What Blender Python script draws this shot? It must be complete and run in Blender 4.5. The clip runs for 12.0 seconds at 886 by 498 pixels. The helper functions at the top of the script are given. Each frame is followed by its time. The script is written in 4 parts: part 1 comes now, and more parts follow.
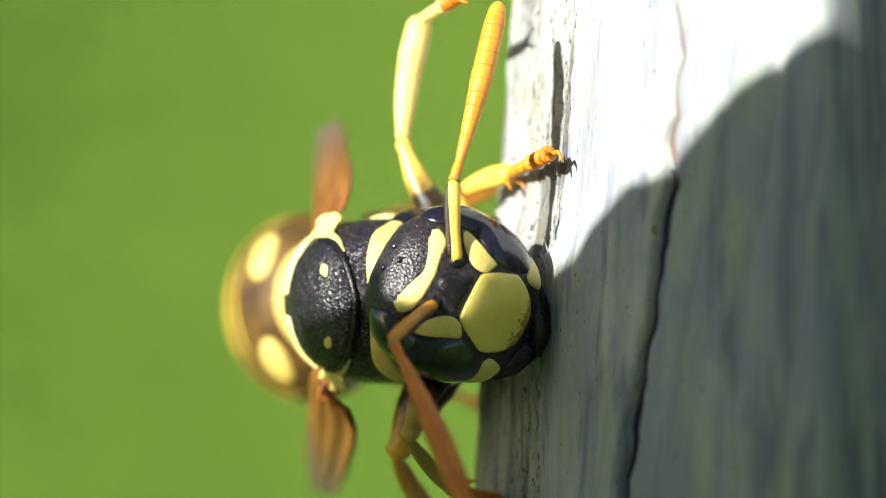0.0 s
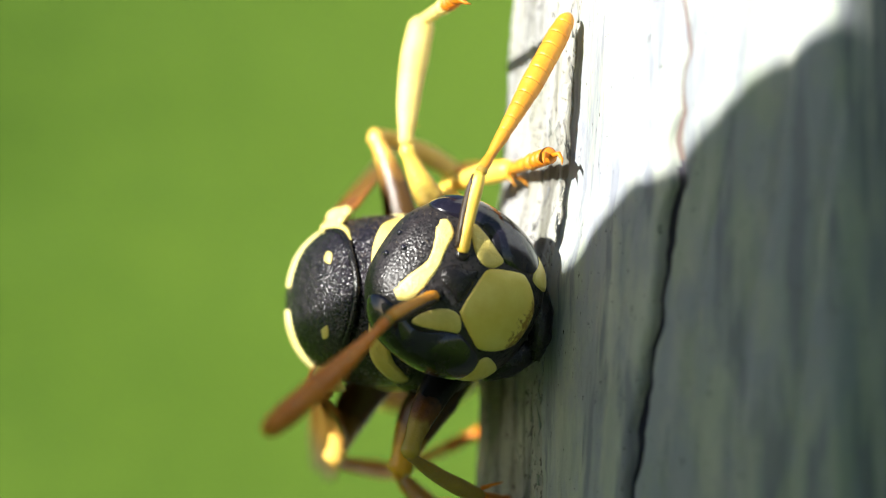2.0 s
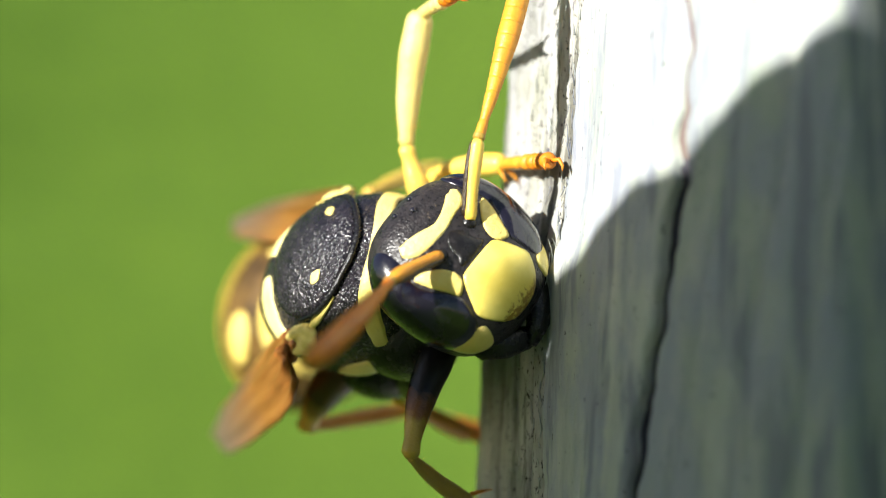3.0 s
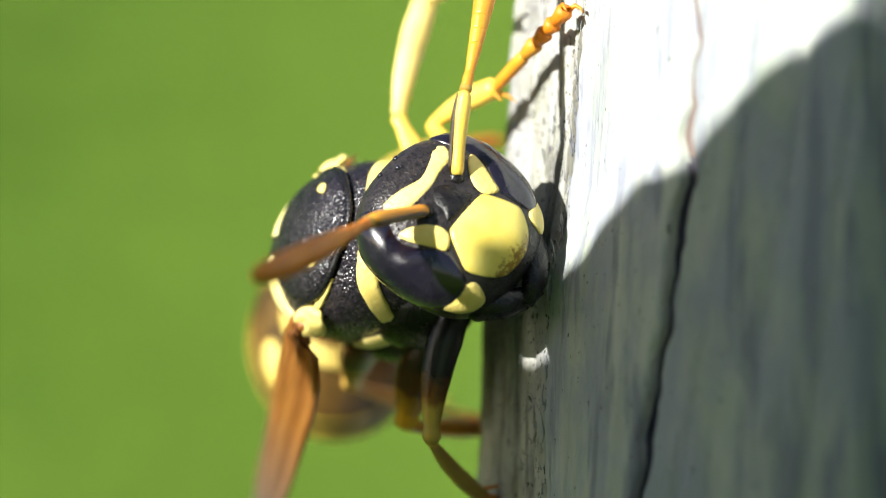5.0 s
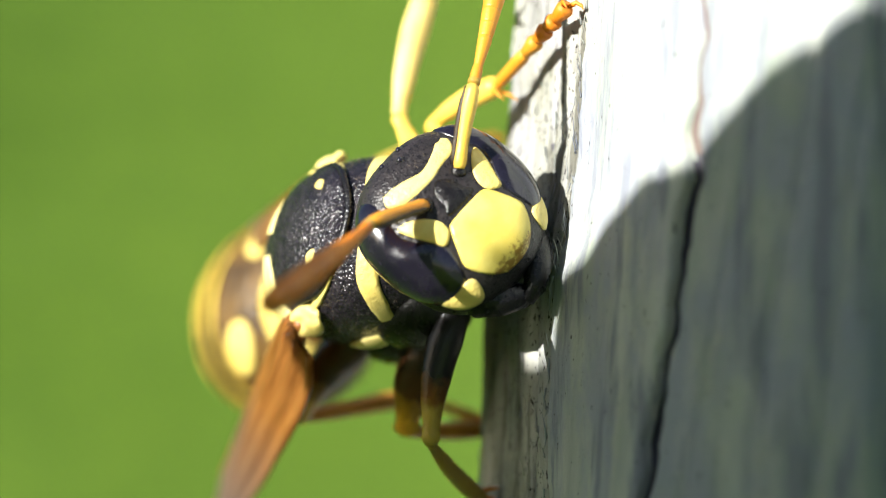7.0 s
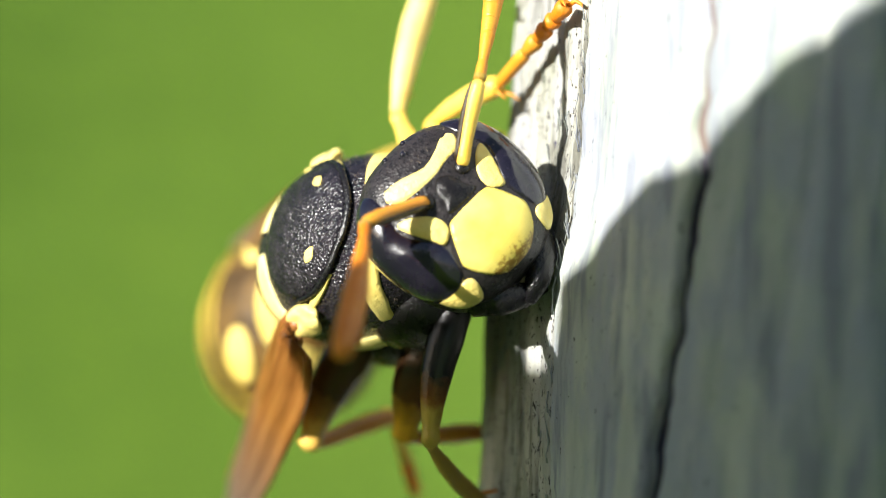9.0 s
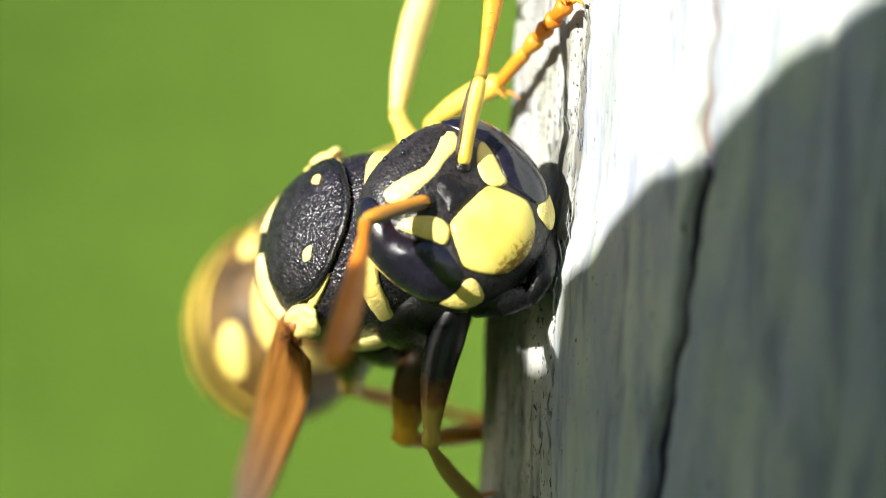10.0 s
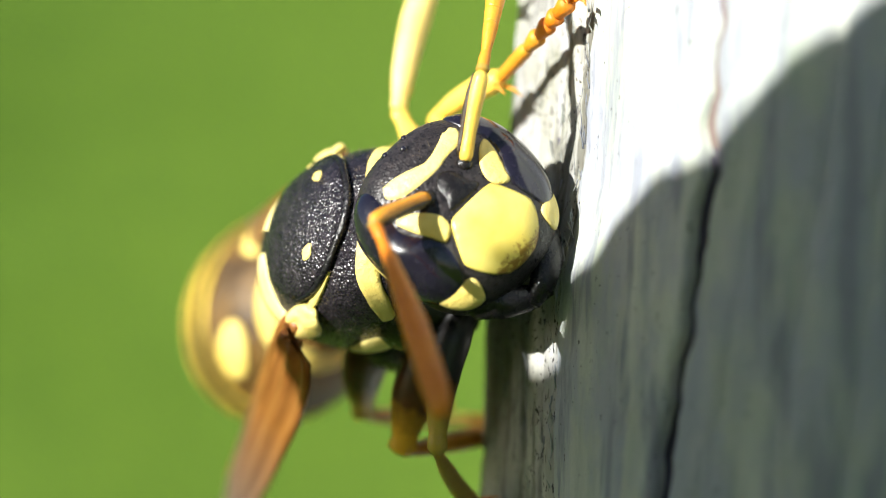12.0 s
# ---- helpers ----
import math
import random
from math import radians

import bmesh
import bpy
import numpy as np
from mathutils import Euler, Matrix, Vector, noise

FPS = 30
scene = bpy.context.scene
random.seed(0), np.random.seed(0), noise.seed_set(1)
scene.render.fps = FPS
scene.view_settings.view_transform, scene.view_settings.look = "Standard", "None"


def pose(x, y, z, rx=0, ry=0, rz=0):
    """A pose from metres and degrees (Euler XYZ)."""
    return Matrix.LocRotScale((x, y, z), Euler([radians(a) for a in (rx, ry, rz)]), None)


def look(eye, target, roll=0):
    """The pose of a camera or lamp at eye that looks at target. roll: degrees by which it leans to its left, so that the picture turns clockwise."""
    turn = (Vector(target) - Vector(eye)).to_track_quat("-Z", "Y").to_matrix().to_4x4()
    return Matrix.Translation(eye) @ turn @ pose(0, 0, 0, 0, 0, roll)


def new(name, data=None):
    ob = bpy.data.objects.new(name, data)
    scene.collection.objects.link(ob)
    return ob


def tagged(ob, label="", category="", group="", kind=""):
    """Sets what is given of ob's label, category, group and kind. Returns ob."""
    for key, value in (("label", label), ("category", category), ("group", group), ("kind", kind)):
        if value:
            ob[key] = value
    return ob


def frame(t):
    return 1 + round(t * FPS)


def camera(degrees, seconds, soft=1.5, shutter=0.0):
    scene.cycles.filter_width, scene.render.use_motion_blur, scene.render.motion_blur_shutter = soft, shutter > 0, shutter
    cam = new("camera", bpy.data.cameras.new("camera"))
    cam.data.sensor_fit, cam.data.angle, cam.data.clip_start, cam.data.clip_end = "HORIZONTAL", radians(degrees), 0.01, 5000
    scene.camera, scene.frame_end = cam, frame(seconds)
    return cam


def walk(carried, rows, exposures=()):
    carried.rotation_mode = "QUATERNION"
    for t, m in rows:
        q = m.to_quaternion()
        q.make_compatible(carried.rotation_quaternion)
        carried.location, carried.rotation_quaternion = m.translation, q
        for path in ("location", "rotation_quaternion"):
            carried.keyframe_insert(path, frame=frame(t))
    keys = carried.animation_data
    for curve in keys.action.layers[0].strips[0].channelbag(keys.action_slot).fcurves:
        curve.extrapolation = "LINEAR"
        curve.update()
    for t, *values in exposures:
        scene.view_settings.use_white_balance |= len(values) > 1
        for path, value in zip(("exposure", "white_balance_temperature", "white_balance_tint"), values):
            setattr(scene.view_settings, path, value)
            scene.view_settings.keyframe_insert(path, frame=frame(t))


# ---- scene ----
MM = 0.001            # shapes are written in millimetres
H = 0.62              # height of the wasp above the lawn, metres
TIMES = [round(0.1 * i, 1) for i in range(121)]


def dist(t):
    """Distance from lens to the plane of the wasp's head, in mm: a slow, even push in."""
    return 34.2 / (1 + 0.0129 * t)


cam = camera(28, 12.0, soft=1.0)
cam.data.dof.use_dof = True
cam.data.dof.aperture_fstop = 57.0
walk(cam, [(t, look((0, -dist(t) * MM, H), (0, 0.05, H))) for t in range(13)])
scene.view_settings.exposure = 1.1

# ---- light: a clear low sun from the left and behind the camera ----
SUN_WAY = Vector((0.66, 0.66, -0.34)).normalized()   # the way its light travels
world = bpy.data.worlds.new("sky")
scene.world = world
world.use_nodes = True
wn = world.node_tree.nodes
sky = wn.new("ShaderNodeTexSky")
sky.sky_type, sky.sun_disc = "NISHITA", False
sky.sun_elevation = math.asin(-SUN_WAY.z)
sky.sun_rotation = math.atan2(-SUN_WAY.x, -SUN_WAY.y)
world.node_tree.links.new(sky.outputs[0], wn["Background"].inputs[0])
wn["Background"].inputs[1].default_value = 0.052
sun = new("sun", bpy.data.lights.new("sun", "SUN"))
sun.data.energy, sun.data.angle, sun.data.color = 5.0, radians(0.53), (0.985, 0.97, 0.90)
sun.matrix_world = look((0, 0, 0), SUN_WAY)


# ---- materials ----
class Mat:
    """A small helper round one node material; coordinates are the object's own, in millimetres."""

    def __init__(self, name, base, rough=0.5, **sockets):
        self.m = bpy.data.materials.new(name)
        self.m.use_nodes = True
        self.nodes, self.links = self.m.node_tree.nodes, self.m.node_tree.links
        self.b = self.nodes["Principled BSDF"]
        self.b.inputs["Base Color"].default_value = (*base, 1)
        self.b.inputs["Roughness"].default_value = rough
        for k, v in sockets.items():
            self.b.inputs[k.replace("_", " ")].default_value = v
        tc = self.nodes.new("ShaderNodeTexCoord")
        self.co = self.nodes.new("ShaderNodeVectorMath")
        self.co.operation = "SCALE"
        self.co.inputs["Scale"].default_value = 1000.0
        self.links.new(tc.outputs["Object"], self.co.inputs[0])

    def noise(self, scale, detail=4, rough=0.55, stretch=(1, 1, 1)):
        mp = self.nodes.new("ShaderNodeMapping")
        mp.inputs["Scale"].default_value = stretch
        self.links.new(self.co.outputs[0], mp.inputs[0])
        n = self.nodes.new("ShaderNodeTexNoise")
        n.inputs["Scale"].default_value, n.inputs["Detail"].default_value, n.inputs["Roughness"].default_value = scale, detail, rough
        self.links.new(mp.outputs[0], n.inputs["Vector"])
        return n.outputs["Fac"]

    def ramp(self, fac, *stops):
        r = self.nodes.new("ShaderNodeValToRGB")
        els = r.color_ramp.elements
        while len(els) < len(stops):
            els.new(0.5)
        for e, (p, c) in zip(els, stops):
            e.position, e.color = p, (*c, 1) if len(c) == 3 else c
        self.links.new(fac, r.inputs[0])
        return r.outputs[0]

    def mix(self, fac, a, b, kind="MIX"):
        n = self.nodes.new("ShaderNodeMix")
        n.data_type, n.blend_type = "RGBA", kind
        for sock, v in ((n.inputs[0], fac), (n.inputs[6], a), (n.inputs[7], b)):
            if isinstance(v, (int, float)):
                sock.default_value = v
            elif isinstance(v, tuple):
                sock.default_value = (*v, 1)
            else:
                self.links.new(v, sock)
        return n.outputs[2]

    def color(self, out):
        self.links.new(out, self.b.inputs["Base Color"])
        return self

    def rough(self, out):
        self.links.new(out, self.b.inputs["Roughness"])
        return self

    def bump(self, fac, mm, strength=1.0):
        n = self.nodes.new("ShaderNodeBump")
        n.inputs["Distance"].default_value, n.inputs["Strength"].default_value = mm * MM, strength
        self.links.new(fac, n.inputs["Height"])
        if self.b.inputs["Normal"].is_linked:
            self.links.new(self.b.inputs["Normal"].links[0].from_socket, n.inputs["Normal"])
        self.links.new(n.outputs[0], self.b.inputs["Normal"])
        return self


def chitin(name, dark, light, rough, grain, depth, coat=0.0):
    k = Mat(name, dark, rough, Coat_Weight=coat, Coat_Roughness=0.08)
    k.color(k.ramp(k.noise(1.3, 5), (0.3, dark), (0.7, light)))
    k.rough(k.ramp(k.noise(5, 3), (0.3, (rough - 0.08,) * 3), (0.7, (rough + 0.12,) * 3)))
    return k.bump(k.noise(grain, 3, 0.7), depth).m


BLACK = chitin("black_chitin", (0.004, 0.004, 0.006), (0.011, 0.009, 0.009), 0.23, 14, 0.02)


def pitted(name, dark, light, rough, cells, depth):
    """Chitin with close-set pits that break the light into sparks."""
    k = Mat(name, dark, rough)
    k.color(k.ramp(k.noise(6, 5, 0.7), (0.36, dark), (0.64, light)))
    k.rough(k.ramp(k.noise(cells * 0.6, 2), (0.35, (rough - 0.04,) * 3), (0.65, (rough + 0.1,) * 3)))
    v = k.nodes.new("ShaderNodeTexVoronoi")
    v.inputs["Scale"].default_value = cells
    k.links.new(k.co.outputs[0], v.inputs["Vector"])
    k.bump(k.noise(cells * 0.35, 3, 0.7), depth * 0.8)
    return k.bump(v.outputs["Distance"], depth).m


PITTED = pitted("pitted_black_chitin", (0.006, 0.005, 0.008), (0.026, 0.021, 0.027), 0.2, 19, 0.026)
HEADSKIN = pitted("finely_pitted_chitin", (0.010, 0.009, 0.010), (0.032, 0.026, 0.027), 0.3, 20, 0.012)
YELLOW = chitin("yellow_chitin", (0.84, 0.635, 0.145), (0.92, 0.77, 0.28), 0.34, 10, 0.03)
PALE = chitin("pale_yellow_chitin", (0.84, 0.68, 0.20), (0.92, 0.80, 0.36), 0.42, 10, 0.03)
SPOT = chitin("soft_yellow_chitin", (0.72, 0.52, 0.10), (0.84, 0.66, 0.20), 0.42, 10, 0.03)
k = Mat("clypeus_chitin", (0.8, 0.56, 0.05), 0.28)
sep = k.nodes.new("ShaderNodeSeparateXYZ")
k.links.new(k.co.outputs[0], sep.inputs[0])
tip = k.nodes.new("ShaderNodeMath")
tip.operation = "MULTIPLY_ADD"
tip.inputs[1].default_value, tip.inputs[2].default_value = -0.9, -0.95
k.links.new(sep.outputs[2], tip.inputs[0])
mott = k.nodes.new("ShaderNodeMath")
mott.operation = "ADD"
k.links.new(tip.outputs[0], mott.inputs[0])
k.links.new(k.noise(9, 5, 0.75), mott.inputs[1])
k.color(k.mix(k.ramp(mott.outputs[0], (0.66, (0, 0, 0)), (0.74, (0.9,) * 3)), k.ramp(k.noise(1.5, 4), (0.3, (0.82, 0.635, 0.10)), (0.7, (0.93, 0.785, 0.21))), (0.36, 0.17, 0.02)))
CLYPEUS = k.bump(k.noise(9, 4, 0.7), 0.012).m
SHIN = chitin("straw_yellow_chitin", (0.78, 0.60, 0.15), (0.86, 0.70, 0.26), 0.42, 10, 0.03)
EYE = chitin("eye_facets", (0.005, 0.004, 0.010), (0.012, 0.009, 0.018), 0.2, 60, 0.0012, 1.0)
AMBER = chitin("amber_chitin", (0.62, 0.22, 0.015), (0.80, 0.36, 0.03), 0.38, 16, 0.012)
RUST = chitin("rust_chitin", (0.60, 0.16, 0.006), (0.78, 0.26, 0.012), 0.42, 16, 0.012)
GOLD = chitin("golden_chitin", (0.80, 0.48, 0.05), (0.92, 0.64, 0.12), 0.36, 16, 0.012)
HAIR = chitin("pale_bristle", (0.12, 0.09, 0.06), (0.22, 0.17, 0.11), 0.5, 5, 0.001)
TERGITE = chitin("brown_black_chitin", (0.04, 0.02, 0.005), (0.17, 0.09, 0.018), 0.45, 6, 0.05)
RING = chitin("amber_yellow_chitin", (0.60, 0.40, 0.05), (0.80, 0.58, 0.10), 0.42, 6, 0.05)
BROWN = chitin("dark_brown_chitin", (0.02, 0.012, 0.006), (0.05, 0.028, 0.012), 0.35, 20, 0.02)


def leg_mix(name, top, bottom, edge, soft, middle=None):
    """A limb whose colour changes along its length (its own y)."""
    k = Mat(name, top, 0.24)
    sep = k.nodes.new("ShaderNodeSeparateXYZ")
    k.links.new(k.co.outputs[0], sep.inputs[0])
    add = k.nodes.new("ShaderNodeMath")
    add.operation = "ADD"
    k.links.new(sep.outputs[1], add.inputs[0])
    k.links.new(k.noise(2.0, 3), add.inputs[1])
    rng = k.nodes.new("ShaderNodeMapRange")
    rng.inputs["From Min"].default_value, rng.inputs["From Max"].default_value = edge - soft + 0.5, edge + soft + 0.5
    k.links.new(add.outputs[0], rng.inputs["Value"])
    k.color(k.ramp(rng.outputs[0], (0.0, top), (0.5, middle or tuple((a + b) / 2 for a, b in zip(top, bottom))), (1.0, bottom)))
    return k.bump(k.noise(20, 3), 0.012).m


FEMUR = leg_mix("black_to_olive_chitin", (0.008, 0.007, 0.008), (0.50, 0.34, 0.05), 2.2, 0.42, (0.20, 0.07, 0.008))
OLIVE = chitin("olive_amber_chitin", (0.34, 0.20, 0.03), (0.50, 0.32, 0.06), 0.4, 12, 0.02)
FEMUR_DARK = leg_mix("brown_to_rust_chitin", (0.035, 0.016, 0.006), (0.80, 0.42, 0.03), 1.75, 0.6, (0.10, 0.04, 0.01))
FEMUR_HIND = leg_mix("brown_to_pale_yellow_chitin", (0.08, 0.04, 0.012), (0.84, 0.50, 0.11), 2.2, 0.4, (0.36, 0.18, 0.035))
FEMUR_PALE = leg_mix("brown_to_yellow_chitin", (0.03, 0.018, 0.008), (0.85, 0.58, 0.10), 1.6, 0.3)

k = Mat("amber_wing", (0.35, 0.13, 0.03), 0.28, Transmission_Weight=0.3, IOR=1.3)
sep = k.nodes.new("ShaderNodeSeparateXYZ")
k.links.new(k.co.outputs[0], sep.inputs[0])
along = k.nodes.new("ShaderNodeMapRange")
along.inputs["From Min"].default_value, along.inputs["From Max"].default_value = -0.5, -8.5
k.links.new(sep.outputs[1], along.inputs["Value"])
amber = k.ramp(k.noise(1.0, 5, stretch=(3, 0.35, 3)), (0.3, (0.17, 0.05, 0.009)), (0.7, (0.44, 0.18, 0.045)))
k.color(k.mix(k.ramp(along.outputs[0], (0.3, (0, 0, 0)), (0.95, (0.85,) * 3)), amber, (0.17, 0.125, 0.12)))
WING = k.bump(k.noise(6, 3, stretch=(4, 0.4, 4)), 0.008).m
VEIN = chitin("wing_vein", (0.24, 0.085, 0.015), (0.40, 0.16, 0.04), 0.4, 14, 0.01)


def weathered(name, low, high, moss, cold, scale, pits, streaks=0.0, shade=(0.07, 0.075, 0.055)):
    """Old bare timber: silver grey, grained along its height, with faint algae and blue stain, flecked with dark pits."""
    k = Mat(name, low, 0.85)
    grain = k.ramp(k.noise(1.6, 8, 0.62, (1, 1, 0.12)), (0.30, low), (0.62, high))
    mossy = k.mix(k.ramp(k.noise(0.55, 5, 0.6, (1, 1, 0.3)), (0.44, (0, 0, 0)), (0.62, (0.6,) * 3)), grain, moss)
    cool = k.mix(k.ramp(k.noise(0.95, 6, 0.65, (1, 1, 0.35)), (0.44, (0, 0, 0)), (0.58, (0.8,) * 3)), mossy, cold)
    fleck = k.ramp(k.noise(scale, 4, 0.7, (1, 1, 0.5)), (pits, (1, 1, 1)), (pits + 0.03, (0, 0, 0)))
    old = k.mix(k.ramp(k.noise(2.0, 5, 0.6, (1, 1, 0.12)), (0.38, (streaks,) * 3), (0.47, (0, 0, 0))), cool, shade)
    k.color(k.mix(fleck, old, (0.035, 0.028, 0.03)))
    k.bump(k.noise(2.2, 8, 0.65, (1, 1, 0.10)), 0.07)
    return k.bump(k.noise(9, 6, 0.7, (1, 1, 0.4)), 0.05).m


TIMBER = weathered("weathered_timber", (0.395, 0.42, 0.395), (0.59, 0.61, 0.555), (0.335, 0.40, 0.315), (0.36, 0.38, 0.455), 11.0, 0.32, 0.8, (0.235, 0.25, 0.30))
SPLIT = weathered("split_timber", (0.27, 0.27, 0.23), (0.58, 0.57, 0.52), (0.17, 0.185, 0.12), (0.40, 0.40, 0.41), 12.0, 0.385, 0.8, (0.12, 0.115, 0.09))
# timber with the shade inside cracks and gaps put into its colour
CRACK_SHADE = weathered("crack_shade_timber", (0.045, 0.04, 0.065), (0.11, 0.10, 0.14), (0.085, 0.085, 0.085), (0.06, 0.06, 0.105), 7.5, 0.3)
STAIN = weathered("brown_stained_timber", (0.11, 0.07, 0.06), (0.25, 0.19, 0.17), (0.17, 0.12, 0.10), (0.19, 0.14, 0.14), 7.5, 0.3)


# ---- mesh helpers, in millimetres ----
def part(name, bm, material, parent=None, label="", smooth=True):
    """Links a bmesh as one mesh object, under a thing or a part."""
    bm.transform(Matrix.Scale(MM, 4))
    bmesh.ops.recalc_face_normals(bm, faces=bm.faces)
    me = bpy.data.meshes.new(name)
    for f in bm.faces:
        f.smooth = smooth
    bm.to_mesh(me)
    bm.free()
    me.materials.append(material)
    ob = new(name, me)
    if parent:
        ob.parent = parent
    return tagged(ob, label) if label else ob


def skin(bm, rings, closed=True, caps=True):
    """Faces between rings of points of equal length."""
    vs = [[bm.verts.new(p) for p in r] for r in rings]
    n = len(vs[0])
    for a, b in zip(vs, vs[1:]):
        for i in range(n if closed else n - 1):
            j = (i + 1) % n
            bm.faces.new((a[i], a[j], b[j], b[i]))
    if caps and closed:
        for r in (vs[0], vs[-1]):
            c = bm.verts.new(sum((v.co for v in r), Vector()) / n)
            for i in range(n):
                bm.faces.new((r[i], r[(i + 1) % n], c))
    return bm


def tube(points, radii, sides=14, flat=1.0, bm=None):
    """A tapered limb along a bent line; flat squeezes it in its own x."""
    bm = bm or bmesh.new()
    pts = [Vector(p) for p in points]
    rings = []
    for i, (p, r) in enumerate(zip(pts, radii)):
        d = (pts[min(i + 1, len(pts) - 1)] - pts[max(i - 1, 0)]).normalized()
        side = d.cross(Vector((0, 0, 1)))
        side = side.normalized() if side.length > 1e-3 else Vector((1, 0, 0))
        up = side.cross(d)
        rings.append([p + (side * math.cos(a) * flat + up * math.sin(a)) * r for a in (2 * math.pi * j / sides for j in range(sides))])
    return skin(bm, rings)


def bowed(length, stations, bend=0.0, sides=14, flat=1.0, bm=None):
    """A limb along +y with radii given at fractions of its length and a gentle bow in z."""
    n = 26
    ys = [i / n for i in range(n + 1)]
    rr = [float(np.interp(y, [s[0] for s in stations], [s[1] for s in stations])) for y in ys]
    return tube([(0, y * length, bend * math.sin(math.pi * y)) for y in ys], rr, sides, flat, bm)


class Shell:
    """A rounded body: semi-axes toward +x, front/back y, top/bottom z, and a power for its squareness."""

    def __init__(self, x, yf, yb, zt, zb, p=2.3):
        self.a, self.p = (x, yf, yb, zt, zb), p

    def at(self, v, lift=0.0):
        x, y, z = v
        ax, yf, yb, zt, zb = self.a
        s = abs(x / ax) ** self.p + abs(y / (yf if y > 0 else yb)) ** self.p + abs(z / (zt if z > 0 else zb)) ** self.p
        q = Vector(v) * s ** (-1 / self.p)
        return q + q.normalized() * lift

    def mesh(self, n=48, m=32, dent=None):
        bm = bmesh.new()
        rings = []
        for i in range(1, m):
            th = math.pi * i / m
            rings.append([self.at((math.sin(th) * math.cos(2 * math.pi * j / n), math.cos(th), math.sin(th) * math.sin(2 * math.pi * j / n))) for j in range(n)])
        skin(bm, rings)
        if dent:
            for v in bm.verts:
                v.co = dent(v.co)
        return bm

    def patch(self, outline, lift=0.03, dome=0.03, rings=7, smooth=6, power=2.5):
        """A raised plate on the body inside a rounded outline of rough points."""
        pts = [Vector(p) for p in outline]
        n = len(pts)
        fine = []
        for i in range(n):
            a, b, c, d = (pts[(i + k) % n] for k in (-1, 0, 1, 2))
            for s in range(smooth):
                u = s / smooth
                fine.append(((2 * b) + (c - a) * u + (2 * a - 5 * b + 4 * c - d) * u * u + (3 * b - a - 3 * c + d) * u ** 3) * 0.5)
        mid = sum(fine, Vector()) / len(fine)
        bm = bmesh.new()
        rows = []
        for k in range(rings):
            f = 1 - k / rings
            h = lift + dome * (1 - f ** power)
            rows.append([self.at(mid + (p - mid) * f, h) for p in fine])
        rows.insert(0, [self.at(mid + (p - mid) * 1.01, -0.04) for p in fine])
        return skin(bm, rows)

    def ribbon(self, line, widths, lift=0.03, steps=8):
        """A raised band on the body along a line of rough points, with widths across it."""
        pts = [Vector(p) for p in line]
        fine, ww = [], []
        for i in range(len(pts) - 1):
            a, b, c, d = pts[max(i - 1, 0)], pts[i], pts[i + 1], pts[min(i + 2, len(pts) - 1)]
            for s in range(steps + (i == len(pts) - 2)):
                u = s / steps
                fine.append(((2 * b) + (c - a) * u + (2 * a - 5 * b + 4 * c - d) * u * u + (3 * b - a - 3 * c + d) * u ** 3) * 0.5)
                ww.append(widths[i] * (1 - u) + widths[i + 1] * u)
        rows = []
        for i, p in enumerate(fine):
            d = fine[min(i + 1, len(fine) - 1)] - fine[max(i - 1, 0)]
            side = d.cross(self.at(p)).normalized()
            w = ww[i] * (1 + 0.35 * noise.noise(p * 2.6))
            rows.append([self.at(p + side * w * s, h) for s, h in ((-0.52, -0.03), (-0.48, lift * 0.7), (-0.25, lift), (0.25, lift), (0.48, lift * 0.7), (0.52, -0.03))])
        return skin(bmesh.new(), rows, closed=False)


def mirror(points):
    return [(-x, y, z) for x, y, z in points][::-1]


# ---- post: leaning, split on one face, deeply checked ----
def edge_x(z):
    """Where the post's near corner stands at height z (mm from the wasp): a step where it has been gnawed."""
    at = np.interp(z, (-30, -4, -1.5, -0.5, 0.2, 1.1, 2.2, 4.2, 30), (1.0, 1.80, 1.86, 1.91, 2.09, 2.26, 2.36, 2.48, 4.6))
    return float(at) * 1.042 + 0.03


def face_x(z):
    """How far the broad face leans at height z."""
    return 2.08 + 0.078 * z + 0.006 * max(z, 0) ** 1.2


